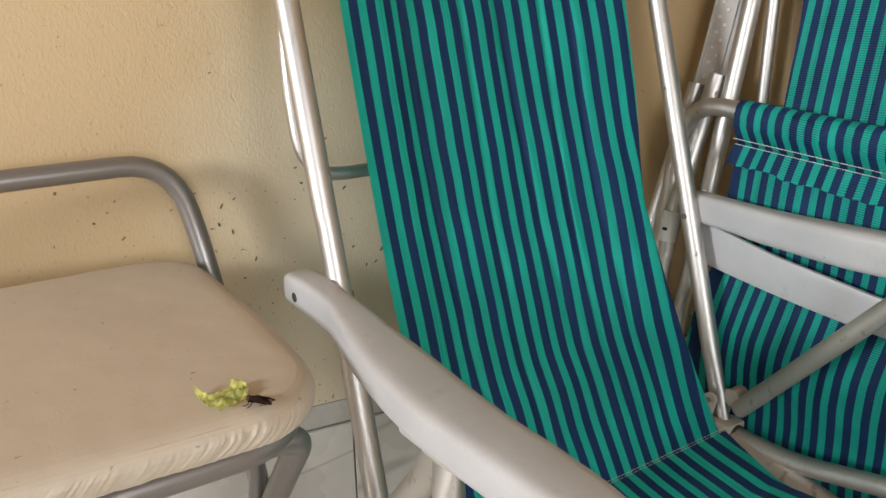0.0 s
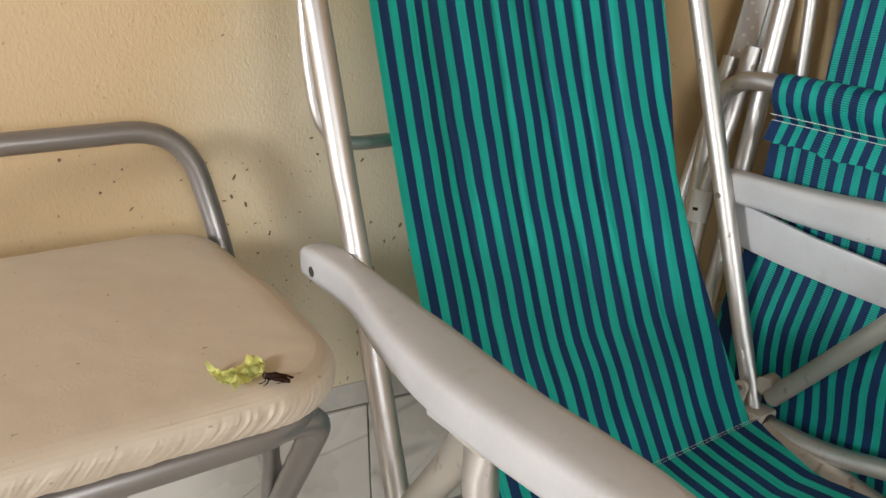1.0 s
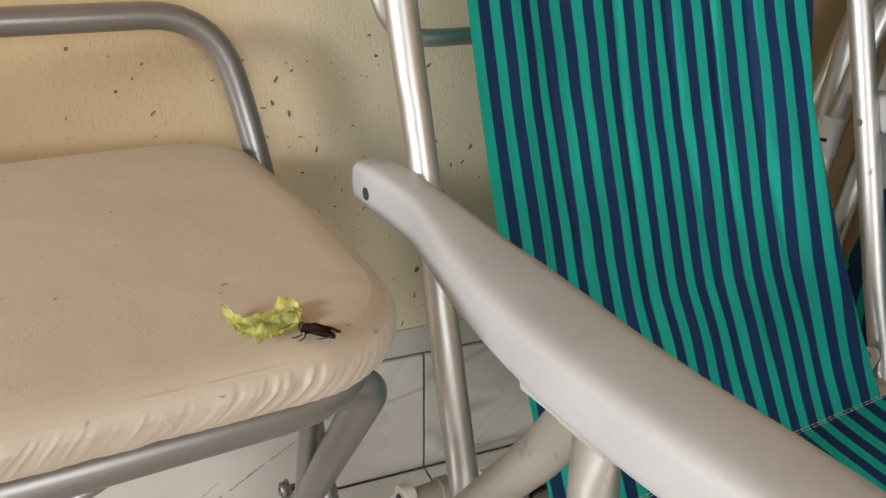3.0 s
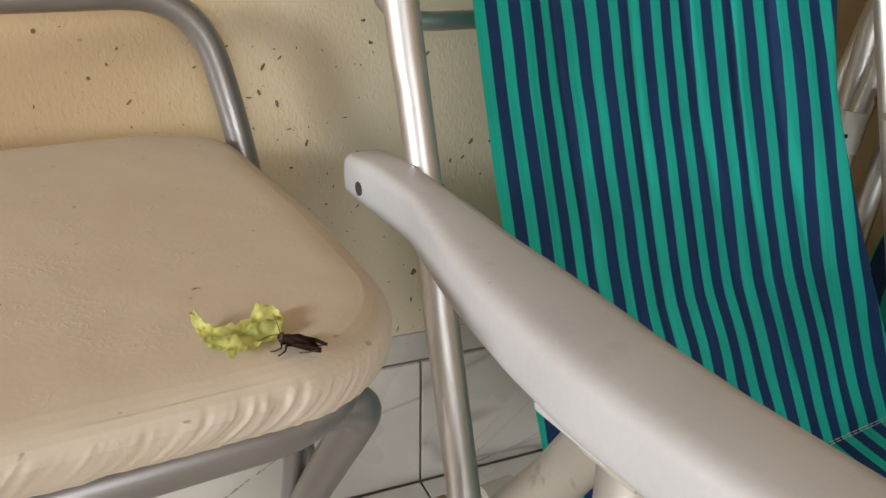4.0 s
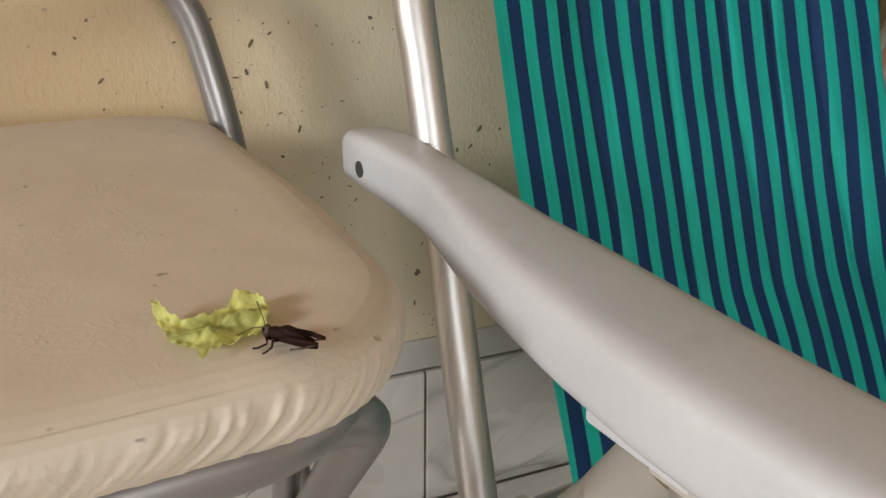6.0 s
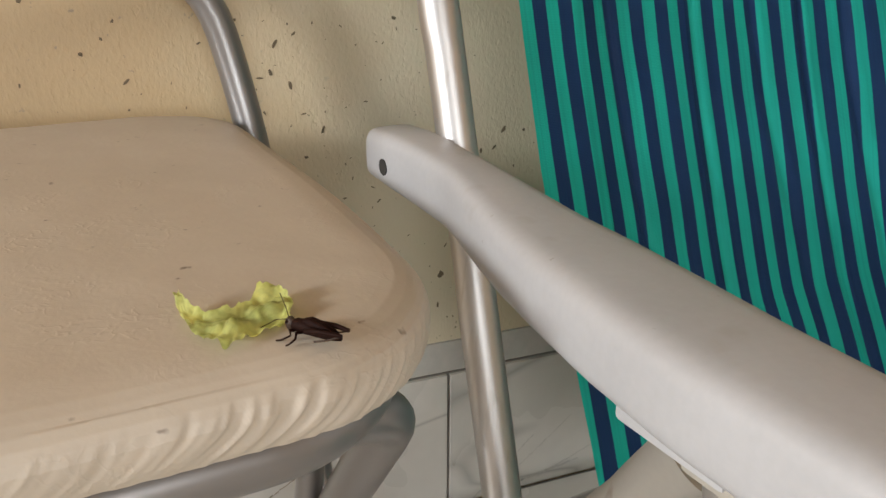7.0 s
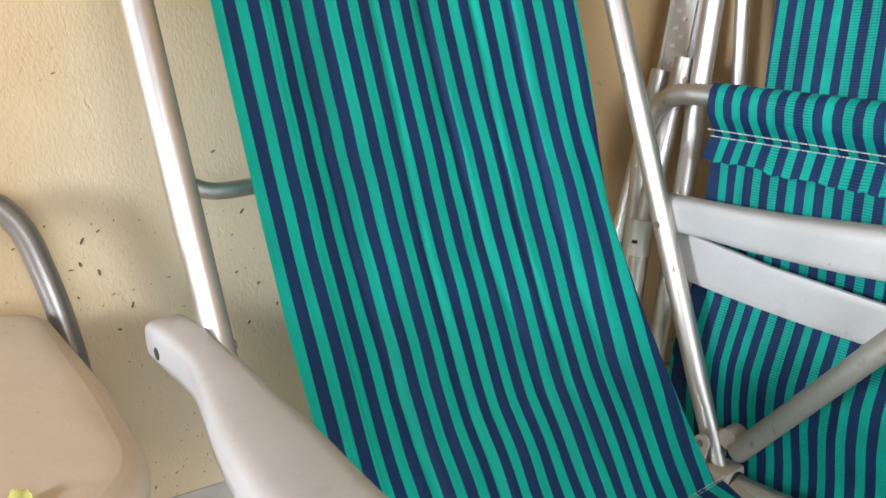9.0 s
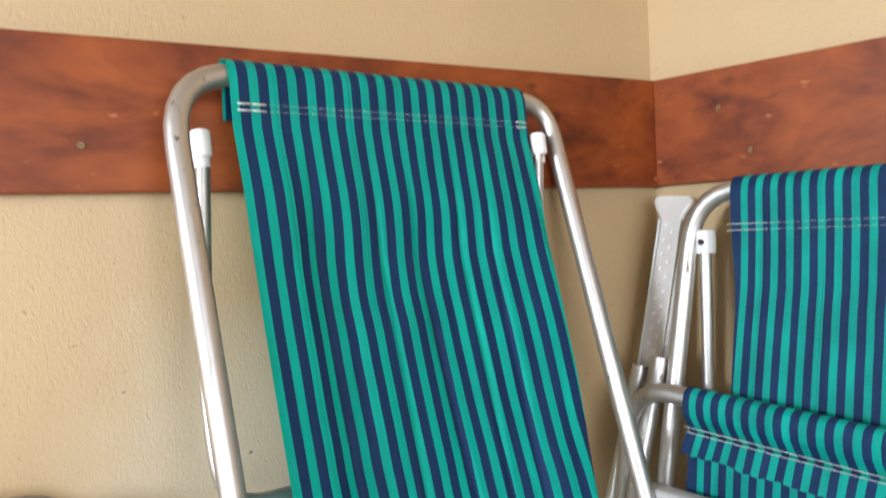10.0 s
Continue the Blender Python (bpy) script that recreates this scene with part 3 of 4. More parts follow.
def stripe_at(x, t):
    """Which stripe runs at x across the open chair, t of the way down its back; a little slack draws them aside."""
    k = 0.5 + 42.1 * (x + 0.2018) - 6.25 * (x + 0.2018) * (x + 0.0118)
    k = max(k, 0.04)
    k -= interp(t, [0.55, 0.8], [0, 1]) * (0.18 * min(1, max(0, x + 0.2) * 12) + 6.0 * max(0, x - 0.15))
    slack = min(1, max(0, x + 0.205) * 25)
    k += slack * 0.20 * noise.noise((x * 2.6, t * 8, 2.5)) * interp(t, [0.08, 0.2], [0, 1]) + slack * 0.05 * noise.noise((x * 9, t * 19, 7.1)) * interp(t, [0.1, 0.3], [0, 1])
    return k / 17.33


def back_y(z):
    return (z - 0.3) * LEAN_BACK


def open_chair():
    ch = base("beach_chair", 0.2363 + W / 2 * 0.9924, 0.6693 + W / 2 * 0.1228, 0, 7.06,
              "open aluminium beach chair with green and navy striped canvas", "chair", "beach chairs")
    h = W / 2
    R = 0.0127
    top = 1.0
    bm = sweep(bmesh.new(), dense(rounded([(-h, back_y(0.205), 0.205), (-h, back_y(top), top), (0, back_y(top), top)], 0.085)
               + rounded([(0.01, back_y(top), top), (h, back_y(top), top), (h, back_y(0.160), 0.160)], 0.058), 0.007), R, 24)
    # pinched flat where the armrest is riveted on
    for v in bm.verts:
        side = -1 if v.co.x < 0 else 1
        dx = (v.co.x - side * h) * side
        amount = interp(v.co.z, [0.36, 0.39, 0.515, 0.53], [0, 1, 1, 0])
        if dx > 0 and v.co.z < 0.6:
            v.co.x -= side * dx * 0.09 * amount
        if v.co.x > 0 and v.co.z < 0.27:
            v.co.x -= (v.co.x - h) * interp(v.co.z, [0.2, 0.265], [0.32, 0])
    part("back_frame", bm, M_ALU, ch)
    # thin support hoop behind the back, with its white end caps
    zc, yb = 0.912, 0.217
    part("support_hoop", tube([(-h + 0.041, yb, zc), (-h + 0.020, 0.186, 0.66), (-h + 0.022, 0.160, 0.547), (h - 0.022, 0.160, 0.547), (h - 0.040, 0.166, 0.60), (h - 0.060, 0.170, 0.70), (h - 0.040, 0.178, zc + 0.010)], 0.008, 0.05), M_ALU, ch)
    for sx in (-1, 1):
        xc, yb, up = (-h + 0.039, yb, zc + 0.009) if sx < 0 else (h - 0.0385, 0.180, zc + 0.020)
        shell = cyl(0.0112, 0.030, pose(xc, yb - 0.002, up + 0.004, -8), 24)
        bmesh.ops.bevel(shell, geom=[e for e in shell.edges if len(e.link_faces) == 2 and e.calc_face_angle() > 1.0], offset=0.002, segments=2, affect="EDGES")
        cap = part("end_cap", shell, M_PLASTIC_WHITE, ch, "white plastic end cap")
        part("skirt", cyl(0.0098, 0.016, pose(xc, yb, up - 0.014, -8), 20), M_PLASTIC_WHITE, cap)
    for sx in (-1, 1):
        arm = part("armrest", loft(arm_sections(sx)), M_PLASTIC, ch, "white plastic armrest")
        x = sx * (h + 0.0415)
        part("screw_hole", cyl(0.0052, 0.002, pose(x, 0.063, 0.447, 0, 90, 0), 18), M_DARK, arm)
        # rivet through the tube
        part("rivet", cyl(0.0042, 0.028, pose(sx * h, back_y(0.445), 0.445, 0, 90, 0), 12), M_STEEL, ch)
        # hinge at the foot of the back: a collar on the tube and a barrel with a lug
        yj = back_y(0.2)
        if sx < 0:
            br = part("hinge_bracket", box((0.026, 0.026, 0.040), (sx * (h - 0.006), yj + 0.010, 0.178), 0.007), M_PLASTIC_OLD, ch, "yellowed white plastic hinge bracket")
            part("barrel", cyl(0.0092, 0.05, pose(sx * (h + 0.018), yj + 0.033, 0.192, 0, 90, 0), 18), M_PLASTIC_OLD, br)
            part("collar", cyl(0.0125, 0.009, pose(sx * (h + 0.004), yj + 0.031, 0.192, 0, 90, 0), 18), M_PLASTIC_OLD, br)
            lug = bmesh.new()
            box((0.011, 0.060, 0.021), (0, 0.030, -0.001), 0.004, lug)
            cyl(0.0118, 0.011, pose(0, 0, 0, 0, 90, 0), 26, lug)
            bmesh.ops.transform(lug, matrix=pose(sx * (h + 0.037), yj + 0.037, 0.193, -52, 0, 0), verts=lug.verts)
            part("lug", lug, M_PLASTIC_WHITE, br, "white plastic lug with a bored hole")
            part("bore", cyl(0.0050, 0.002, pose(sx * (h + 0.0430), yj + 0.037, 0.193, 0, 90, 0), 18), M_DARK, br)
            part("socket", cyl(0.0165, 0.03, pose(sx * h, -0.05, 0.152, 90), 18), M_PLASTIC_OLD, br)
            # dull tube that runs up from the foot to the underside of the armrest
            foot = (-0.087, 0.015)
            spine = dense([Vector((sx * (h + 0.0600), 0.087, 0.015)), Vector((sx * (h + 0.0360), -0.168, 0.350)), Vector((sx * (h + 0.0350), -0.195, 0.392))], 0.012)
            press = [(interp(p.z, [0.30, 0.36], [1, 0.55]), interp(p.z, [0.30, 0.36], [1, 1.15])) for p in spine]
            part("rear_leg", sweep(bmesh.new(), spine, 0.0138, 24, press), M_ALU_DULL, ch, "dull aluminium tube with a pressed end")
        else:
            # fork-shaped bracket: two cheeks hold the pressed tube end, a socket takes the seat tube
            br = part("hinge_bracket", box((0.038, 0.036, 0.033), (h, -0.048, 0.1505), 0.006), M_PLASTIC_OLD, ch, "yellowed white plastic hinge bracket")
            part("rim", cyl(0.0150, 0.006, pose(h, -0.0655, 0.1490, 94), 24), M_DARK, br, "dark gap round the tube")
            part("leg_brace", sweep(bmesh.new(), dense([Vector((h - 0.006, -0.066, 0.145)), Vector((h - 0.004, -0.150, 0.130)), Vector((h + 0.002, -0.332, 0.092))], 0.012), 0.0145, 20), M_ALU_DULL, ch, "dull aluminium tube below the seat tube")
            for dx, tip in ((-0.0155, 0.192), (0.0235, 0.188)):
                ck = bmesh.new()
                box((0.0050, 0.019, 0.062), (0, 0, -0.008), 0.0018, ck)
                cyl(0.0098, 0.0055, pose(0, 0, 0.023, 0, 90, 0), 24, ck)
                bmesh.ops.transform(ck, matrix=pose(h + dx - 0.003, back_y(tip) + 0.004, tip - 0.018, 12, 0, 0), verts=ck.verts)
                part("cheek", ck, M_PLASTIC_OLD, br)
                part("pin", cyl(0.0040, 0.003, pose(h + dx * 1.2 - 0.003, back_y(tip) + 0.000, tip + 0.004, 0, 90, 0), 14), M_STEEL, br)
            part("boss", cyl(0.0125, 0.024, pose(h + 0.012, -0.052, 0.2010, 0, 90, 0), 24), M_PLASTIC_OLD, br)
            arm_leg = [Vector((h + 0.006, -0.062, 0.186)), Vector((h + 0.006, -0.250, 0.401))]
            foot = (0.002, 0.015)
            part("arm_support", sweep(bmesh.new(), dense(arm_leg, 0.012), R, 20), M_ALU_DULL, ch, "dull aluminium tube that carries the armrest")
            part("rear_leg", tube([(h - 0.012, -foot[0], foot[1]), (h - 0.006, -0.02, 0.165)], R, 0.02), M_ALU, ch)
        part("foot_cap", cyl(0.017, 0.03, pose(sx * (h - 0.012) if sx > 0 else -h - 0.060, -foot[0], 0.0155), 16), M_PLASTIC, ch, "white plastic foot cap")
        # front leg, flattened where it meets the armrest
        if sx > 0:
            pth = [(h + 0.004, -f - 0.15, z) for f, z in ((0.155, 0.425), (0.157, 0.39), (0.160, 0.36), (0.164, 0.325), (0.170, 0.27), (0.195, 0.012))]
        else:
            pth = [(-h - 0.0605, -f, z) for f, z in ((0.239, 0.432), (0.240, 0.420), (0.241, 0.408), (0.242, 0.393), (0.244, 0.34), (0.262, 0.012))]
        flat = [(0.5, 1.3), (0.5, 1.3), (0.62, 1.25), (0.95, 1.1), (1.05, 1.05), (1, 1)] if sx < 0 else [(0.45, 1.45), (0.45, 1.45), (0.6, 1.4), (0.85, 1.15), (1, 1), (1, 1)]
        leg = part("front_leg", sweep(bmesh.new(), pth, R, 20, flat), M_ALU, ch)
        if sx < 0:
            # socket under the armrest, with its raised seams
            part("arm_socket", box((0.021, 0.036, 0.012), (sx * (h + 0.0600), -0.239, 0.421), 0.003), M_PLASTIC_OLD, leg, "yellowed plastic socket under the armrest")
            part("underside_ledge", box((0.036, 0.050, 0.007), (sx * (h + 0.054), -0.216, 0.4220), 0.002), M_PLASTIC, arm)
        part("foot_cap", cyl(0.015, 0.03, pose(pth[-1][0], pth[-1][1], 0.0155), 16), M_PLASTIC, ch, "white plastic foot cap")
    bar = part("rear_bar", tube([(-h + 0.012, 0.175, 0.02), (h - 0.012, 0.175, 0.02)], 0.0095, 0.01), M_ALU, ch)
    part("sleeve", cyl(0.0185, 0.042, pose(-h + 0.168, 0.170, 0.022, 0, 90, 0), 20), M_PLASTIC_OLD, bar, "yellowed plastic sleeve")
    part("seat_frame", tube([(-h, -0.063, 0.149), (-h, -0.151, 0.148), (-h, -0.273, 0.176), (-h, -0.46, 0.215), (h, -0.46, 0.215), (h, -0.273, 0.176), (h, -0.151, 0.148), (h, -0.063, 0.149)], R, 0.07), M_ALU, ch)
    # canvas: wraps the top bar, runs down the back to the seam, then along the seat
    yt = back_y(top)
    prof = [(yt + 0.012 + 0.006, top - 0.048), (yt + 0.0165, top - 0.012), (yt + 0.0125, top + 0.0105), (yt + 0.005, top + 0.0155), (yt - 0.003, top + 0.016), (yt - 0.0115, top + 0.0115), (yt - 0.0165, top - 0.002), (yt - 0.022, top - 0.06)]
    for k in range(1, 12):
        t = k / 11
        z = (top - 0.06) * (1 - t) + 0.166 * t
        prof.append((back_y(z) - 0.009 - 0.018 * t ** 3 + 0.012 * math.sin(math.pi * t), z))
    gap_lo = lambda t: -h + 0.006 * (t < 0.04) + interp(t, [0, 0.1, 0.5, 0.7, 0.85, 1], [0.061, 0.061, 0.060, 0.059, 0.063, 0.069])
    gap_hi = lambda t: h - interp(t, [0, 0.12, 0.33, 0.48, 0.58, 0.66, 0.79, 1], [0.054, 0.054, 0.062, 0.066, 0.073, 0.075, 0.060, 0.029])
    back = part("back_canvas", cloth(prof, gap_lo, gap_hi, 170, 130, 0.0042, 0.0, 0.4, sag=0.022, curl=0.011, across=stripe_at), M_STRIPE, ch, "green and navy striped canvas back")
    y0, z0 = prof[-1]
    seat = [(y0, z0), (y0 - 0.03, 0.160), (y0 - 0.1, 0.150), (y0 - 0.2, 0.160), (y0 - 0.3, 0.185), (y0 - 0.37, 0.222), (-0.46, 0.2295)]
    part("seat_canvas", cloth(seat, lambda t: -h + 0.072 - 0.03 * t, lambda t: h - 0.027 - interp(t, [0, 0.3, 1], [0, 0.030, 0.022]), 110, 60, 0.002, 0.004, 2.4, across=lambda x, t: stripe_at(x, 1.0)), M_STRIPE, ch, "green and navy striped canvas seat")
    for dz in (0.0, 0.007):
        part("stitching", dashes([(-h + 0.074, y0 - 0.0035 - dz * 0.4, z0 + 0.002 + dz), (h - 0.029, y0 - 0.0035 - dz * 0.4, z0 + 0.002 + dz)], r=0.00042), M_THREAD, back)
        ys, zz = yt - 0.0245, top - 0.042 + dz
        part("stitching", dashes([(-h + 0.066, ys, zz), (-h + 0.100, ys, zz)], 0.015, 0.001, 0.0011), M_THREAD, back)
        part("stitching", dashes([(-h + 0.102, ys, zz), (h - 0.082, ys, zz)], r=0.00022), M_THREAD, back)
        part("stitching", dashes([(h - 0.080, ys, zz), (h - 0.060, ys, zz)], 0.008, 0.001, 0.0011), M_THREAD, back)
    return ch


open_chair()

# ---- folded beach chair that leans in the corner ----
X2, Z2 = 0.930, 0.863
SKEW, DIP = 0.24, 0.10


def fold_stripe(x, edge):
    """Which stripe runs at x across the folded chair's cloth; its outermost navy band is a wide one."""
    k = 0.52 + (edge + x) * 51
    if x < -edge:
        k = 0.75 if x > -edge - 0.012 else 0.25
    return k / 17.9


def lean_x(z):
    return X2 - (Z2 - z) * 0.20


def folded_chair():
    """Folded: the back frame leans on the east wall and the seat is folded up before it. Chair space equals the world's axes: y across."""
    ch = base("folded_beach_chair", 0.80, 0.56, 0, 0, "folded aluminium beach chair with striped canvas leaning in the corner", "chair", "beach chairs")
    o = Vector((0.80, 0.56, 0))
    R = 0.0127
    yl, yr = 0.822, 0.303

    def P(*pts):
        return [Vector(p) - o for p in pts]

    part("back_frame", tube(P((lean_x(0.05), yl, 0.05), (lean_x(Z2), yl, Z2), (lean_x(Z2), yr, Z2), (lean_x(0.05), yr, 0.05)), R, 0.085), M_ALU, ch)
    for y in (0.803, 0.333):
        part("support_tube", tube(P((0.918, y, 0.42), (0.926, y, 0.79)), 0.0085, 0.01), M_ALU, ch)
        cap = part("end_cap", box((0.02, 0.023, 0.034), Vector((0.925, y, 0.790)) - o, 0.004), M_PLASTIC_WHITE, ch, "white plastic end cap")
        part("pin", cyl(0.004, 0.004, Matrix.Translation(Vector((0.914, y - 0.003, 0.790)) - o) @ pose(0, 0, 0, 0, 90, 0), 10), M_DARK, cap)
    # seat frame folded up, its bar under the rolled canvas
    zs, xs = 0.589, 0.835
    part("seat_frame", tube(P((xs - 0.060, yl + 0.054, 0.06), (xs, yl + 0.046, zs), (xs, yr - 0.02, zs), (xs - 0.085, yr - 0.02, 0.06)), R, 0.075), M_ALU, ch)
    for y in (0.0, -0.61):
        part("leg", tube(P((0.757, 0.858 + y, 0.02), (0.8055, 0.851 + y, 0.408), (0.876, 0.848 + y, 0.626)), 0.0125, 0.10), M_ALU, ch)
        part("leg", tube(P((0.772, 0.905 + y, 0.02), (0.812, 0.897 + y, 0.40), (0.871, 0.884 + y, 0.612)), 0.0115, 0.01), M_ALU, ch)
    col = part("leg_collar", cyl(0.0140, 0.046, Matrix.Translation(Vector((0.8055, 0.8510, 0.408)) - o) @ pose(0, 0, 0, 0, 9, 0), 18), M_PLASTIC_WHITE, ch, "white plastic collar")
    part("clip", box((0.003, 0.007, 0.004), Vector((0.7920, 0.846, 0.406)) - o), M_DARK, col)
    # folded armrests, their ribbed undersides towards the room
    # outline of an armrest seen flat: along it, its two edges; the tail flares out round
    along = [-0.185, -0.180, -0.15, 0.0, 0.06, 0.080, 0.092, 0.102, 0.110, 0.1155, 0.119]
    left = [-0.020, -0.0245, -0.0255, -0.022, -0.0185, -0.0195, -0.0245, -0.0325, -0.0355, -0.0340, -0.029]
    right = [0.020, 0.0245, 0.0255, 0.0215, 0.0180, 0.0185, 0.0215, 0.0280, 0.0320, 0.0310, 0.026]
    for y in (0.885, 0.275):
        rings = []
        for z, a, b in zip(along, left, right):
            mid, half = (a + b) / 2, (b - a) / 2
            rings.append([(mid + half * math.copysign(abs(math.cos(q)) ** 0.5, math.cos(q)), 0.0065 * math.copysign(abs(math.sin(q)) ** 0.6, math.sin(q)), z) for q in [2 * math.pi * k / 20 for k in range(20)]])
        arm = part("armrest", loft(rings), M_PLASTIC_SHEER, ch, "milky white plastic armrest folded upright")
        arm.matrix_local = Matrix.Translation(Vector((0.930, y, 0.742)) - o) @ pose(0, 0, 0, -12.5, 4, -78)
        for dx in (-0.0175, 0.0175):
            part("lip", box((0.004, 0.005, 0.25), (dx, -0.0075, -0.042), 0.0012), M_PLASTIC_SHEER, arm)
        for i in range(22):
            part("rib", box((0.006, 0.003, 0.0045), (0.0055 if i % 2 else -0.0055, -0.0072, 0.074 - i * 0.0112), 0.001), M_PLASTIC_WHITE, arm)
    # canvas of the back
    def turn(bm):
        """From cloth space (x across, y away) to this chair: across runs along -y, away along x."""
        for v in bm.verts:
            x, y, z = v.co
            v.co = Vector((y, -x, z)) - o
        return bm

    prof = [(X2 + 0.02, Z2 - 0.06), (X2 + 0.0165, Z2 - 0.004), (X2 + 0.012, Z2 + 0.011), (X2 + 0.004, Z2 + 0.0158), (X2 - 0.004, Z2 + 0.0158), (X2 - 0.012, Z2 + 0.011), (X2 - 0.0165, Z2 - 0.004), (lean_x(Z2 - 0.06) - 0.006, Z2 - 0.06)]
    for k in range(1, 6):
        z = Z2 - 0.06 - k * 0.075
        prof.append((lean_x(z) + 0.01 * math.sin(k * 0.35), z))
    back = part("back_canvas", turn(cloth(prof, lambda t: -interp(t, [0, 0.3, 0.5, 1], [0.757, 0.755, 0.746, 0.740]), lambda t: -0.318, 120, 70, 0.0025, 0.003, 5.0, across=lambda x, t: fold_stripe(x, 0.750))), M_STRIPE_COARSE, ch, "green and navy striped canvas back")
    # canvas of the seat, over its bar and hanging down in a slack curve
    prof = [(xs + 0.014, zs - 0.045), (xs + 0.0165, zs - 0.004), (xs + 0.012, zs + 0.011), (xs + 0.004, zs + 0.0158), (xs - 0.004, zs + 0.0158), (xs - 0.012, zs + 0.011), (xs - 0.0165, zs - 0.004), (xs - 0.0150, zs - 0.020), (xs - 0.007, zs - 0.034), (xs + 0.001, zs - 0.047),
            (xs - 0.003, zs - 0.070), (xs - 0.008, zs - 0.13), (xs - 0.012, zs - 0.19), (xs - 0.019, zs - 0.22), (xs - 0.029, zs - 0.243), (xs - 0.038, zs - 0.265), (xs - 0.048, zs - 0.30), (xs - 0.053, zs - 0.34), (xs - 0.052, zs - 0.42), (xs - 0.040, zs - 0.52)]
    seat = part("seat_canvas", turn(cloth(prof, lambda t: -0.765 - 0.03 * max(0, t - 0.17), lambda t: -0.322, 150, 110, 0.003, 0.005, 9.0, across=lambda x, t: fold_stripe(x, 0.765))), M_STRIPE_COARSE, ch, "slack green and navy striped canvas seat")
    flap = [(xs - 0.004, zs - 0.044), (xs - 0.009, zs - 0.056), (xs - 0.015, zs - 0.073)]
    fl = turn(cloth(flap, lambda t: -0.770, lambda t: -0.322, 180, 14, 0.004, 0.003, 12.0, calm=-0.1, across=lambda x, t: fold_stripe(x, 0.765)))
    # worn edge: the hem hangs to uneven lengths
    for v in fl.verts:
        hang = max(0, (zs - 0.046) - v.co.z) / 0.027
        v.co.z += hang * (0.0110 * noise.noise((v.co.y * 22, 0.4, 1)) + 0.003 * noise.noise((v.co.y * 80, 0, 7)))
        v.co.x -= 0.002 * hang
    part("hem_flap", fl, M_STRIPE_COARSE, seat, "loose sewn hem flap")
    for dz in (0.0, 0.0085):
        part("stitching", dashes(P((xs - 0.0055 - dz * 0.6, 0.768, zs - 0.045 + dz), (xs - 0.0055 - dz * 0.6, 0.322, zs - 0.045 + dz)), 0.009, 0.0012, 0.0006), M_THREAD, seat)
        part("stitching", dashes(P((X2 - 0.0255, 0.755, Z2 - 0.058 + dz), (X2 - 0.0255, 0.700, Z2 - 0.058 + dz)), 0.009, 0.0012, 0.0006), M_THREAD, back)
        part("stitching", dashes(P((X2 - 0.0255, 0.698, Z2 - 0.058 + dz), (X2 - 0.0255, 0.32, Z2 - 0.058 + dz)), r=0.0003), M_THREAD, back)
    # white plastic crosspiece in front of the folded seat
    rings = []
    for i in range(25):
        t = i / 24
        y = 0.800 - 0.51 * t
        bow = math.sin(math.pi * t)
        zt, zb = interp(t, [0, 0.08, 0.25, 0.5, 1], [0.434, 0.431, 0.418, 0.409, 0.410]), 0.378 - 0.018 * bow ** 0.7
        xx = 0.800
        ring = []
        for k in range(16):
            a = 2 * math.pi * k / 16
            cx, cz = math.cos(a), math.sin(a)
            ring.append(Vector((xx + 0.005 * math.copysign(abs(cx) ** 0.5, cx), y, (zt + zb) / 2 + (zt - zb) / 2 * math.copysign(abs(cz) ** 0.5, cz))) - o)
        rings.append(ring)
    part("crosspiece", loft(rings), M_PLASTIC, ch, "white plastic crosspiece")
    # it stands askew along the wall behind, its far side lower
    for ob in ch.children_recursive:
        if ob.parent.name.startswith("armrest") or ob.name.startswith("armrest"):
            continue
        dip = DIP if ob.name.split(".")[0] in ("seat_canvas", "hem_flap", "crosspiece", "seat_frame") or ob.parent is seat else 0.0
        for v in ob.data.vertices:
            d = max(0.0, 0.80 - (v.co.y + o.y))
            v.co.x += SKEW * d
            v.co.z -= dip * d
    return ch


folded_chair()

# ---- grey folding chair with its padded seat ----
GX, GY, GR = -0.06, 0.68, 7.0


def seat_outline(n=1800):
    """The seat's plan, in the chair's space, as points with their way round."""
    pts = [Vector((x, y, 0)) for x, y in ((-0.225, -0.204), (0.060, -0.2145), (0.146, -0.2160), (0.1890, -0.170), (0.2030, -0.045), (0.206, 0.222), (-0.205, 0.222))]
    out = []
    rad = [0.085, 0.04, 0.05, 0.07, 0.12, 0.075, 0.07]
    for i in range(7):
        a, b, c = pts[i - 1], pts[i], pts[(i + 1) % 7]
        u, v = a - b, c - b
        r = min(rad[i], u.length * 0.49, v.length * 0.49)
        p, q = b + u.normalized() * r, b + v.normalized() * r
        for k in range(13):
            t = k / 12
            out.append(p * (1 - t) ** 2 + b * 2 * t * (1 - t) + q * t * t)
    acc = [0.0]
    ring = out + [out[0]]
    for a, b in zip(ring, ring[1:]):
        acc.append(acc[-1] + (b - a).length)
    res = []
    for k in range(n):
        s = acc[-1] * k / n
        res.append((interp(s, acc, [p.x for p in ring]), interp(s, acc, [p.y for p in ring]), s))
    return res


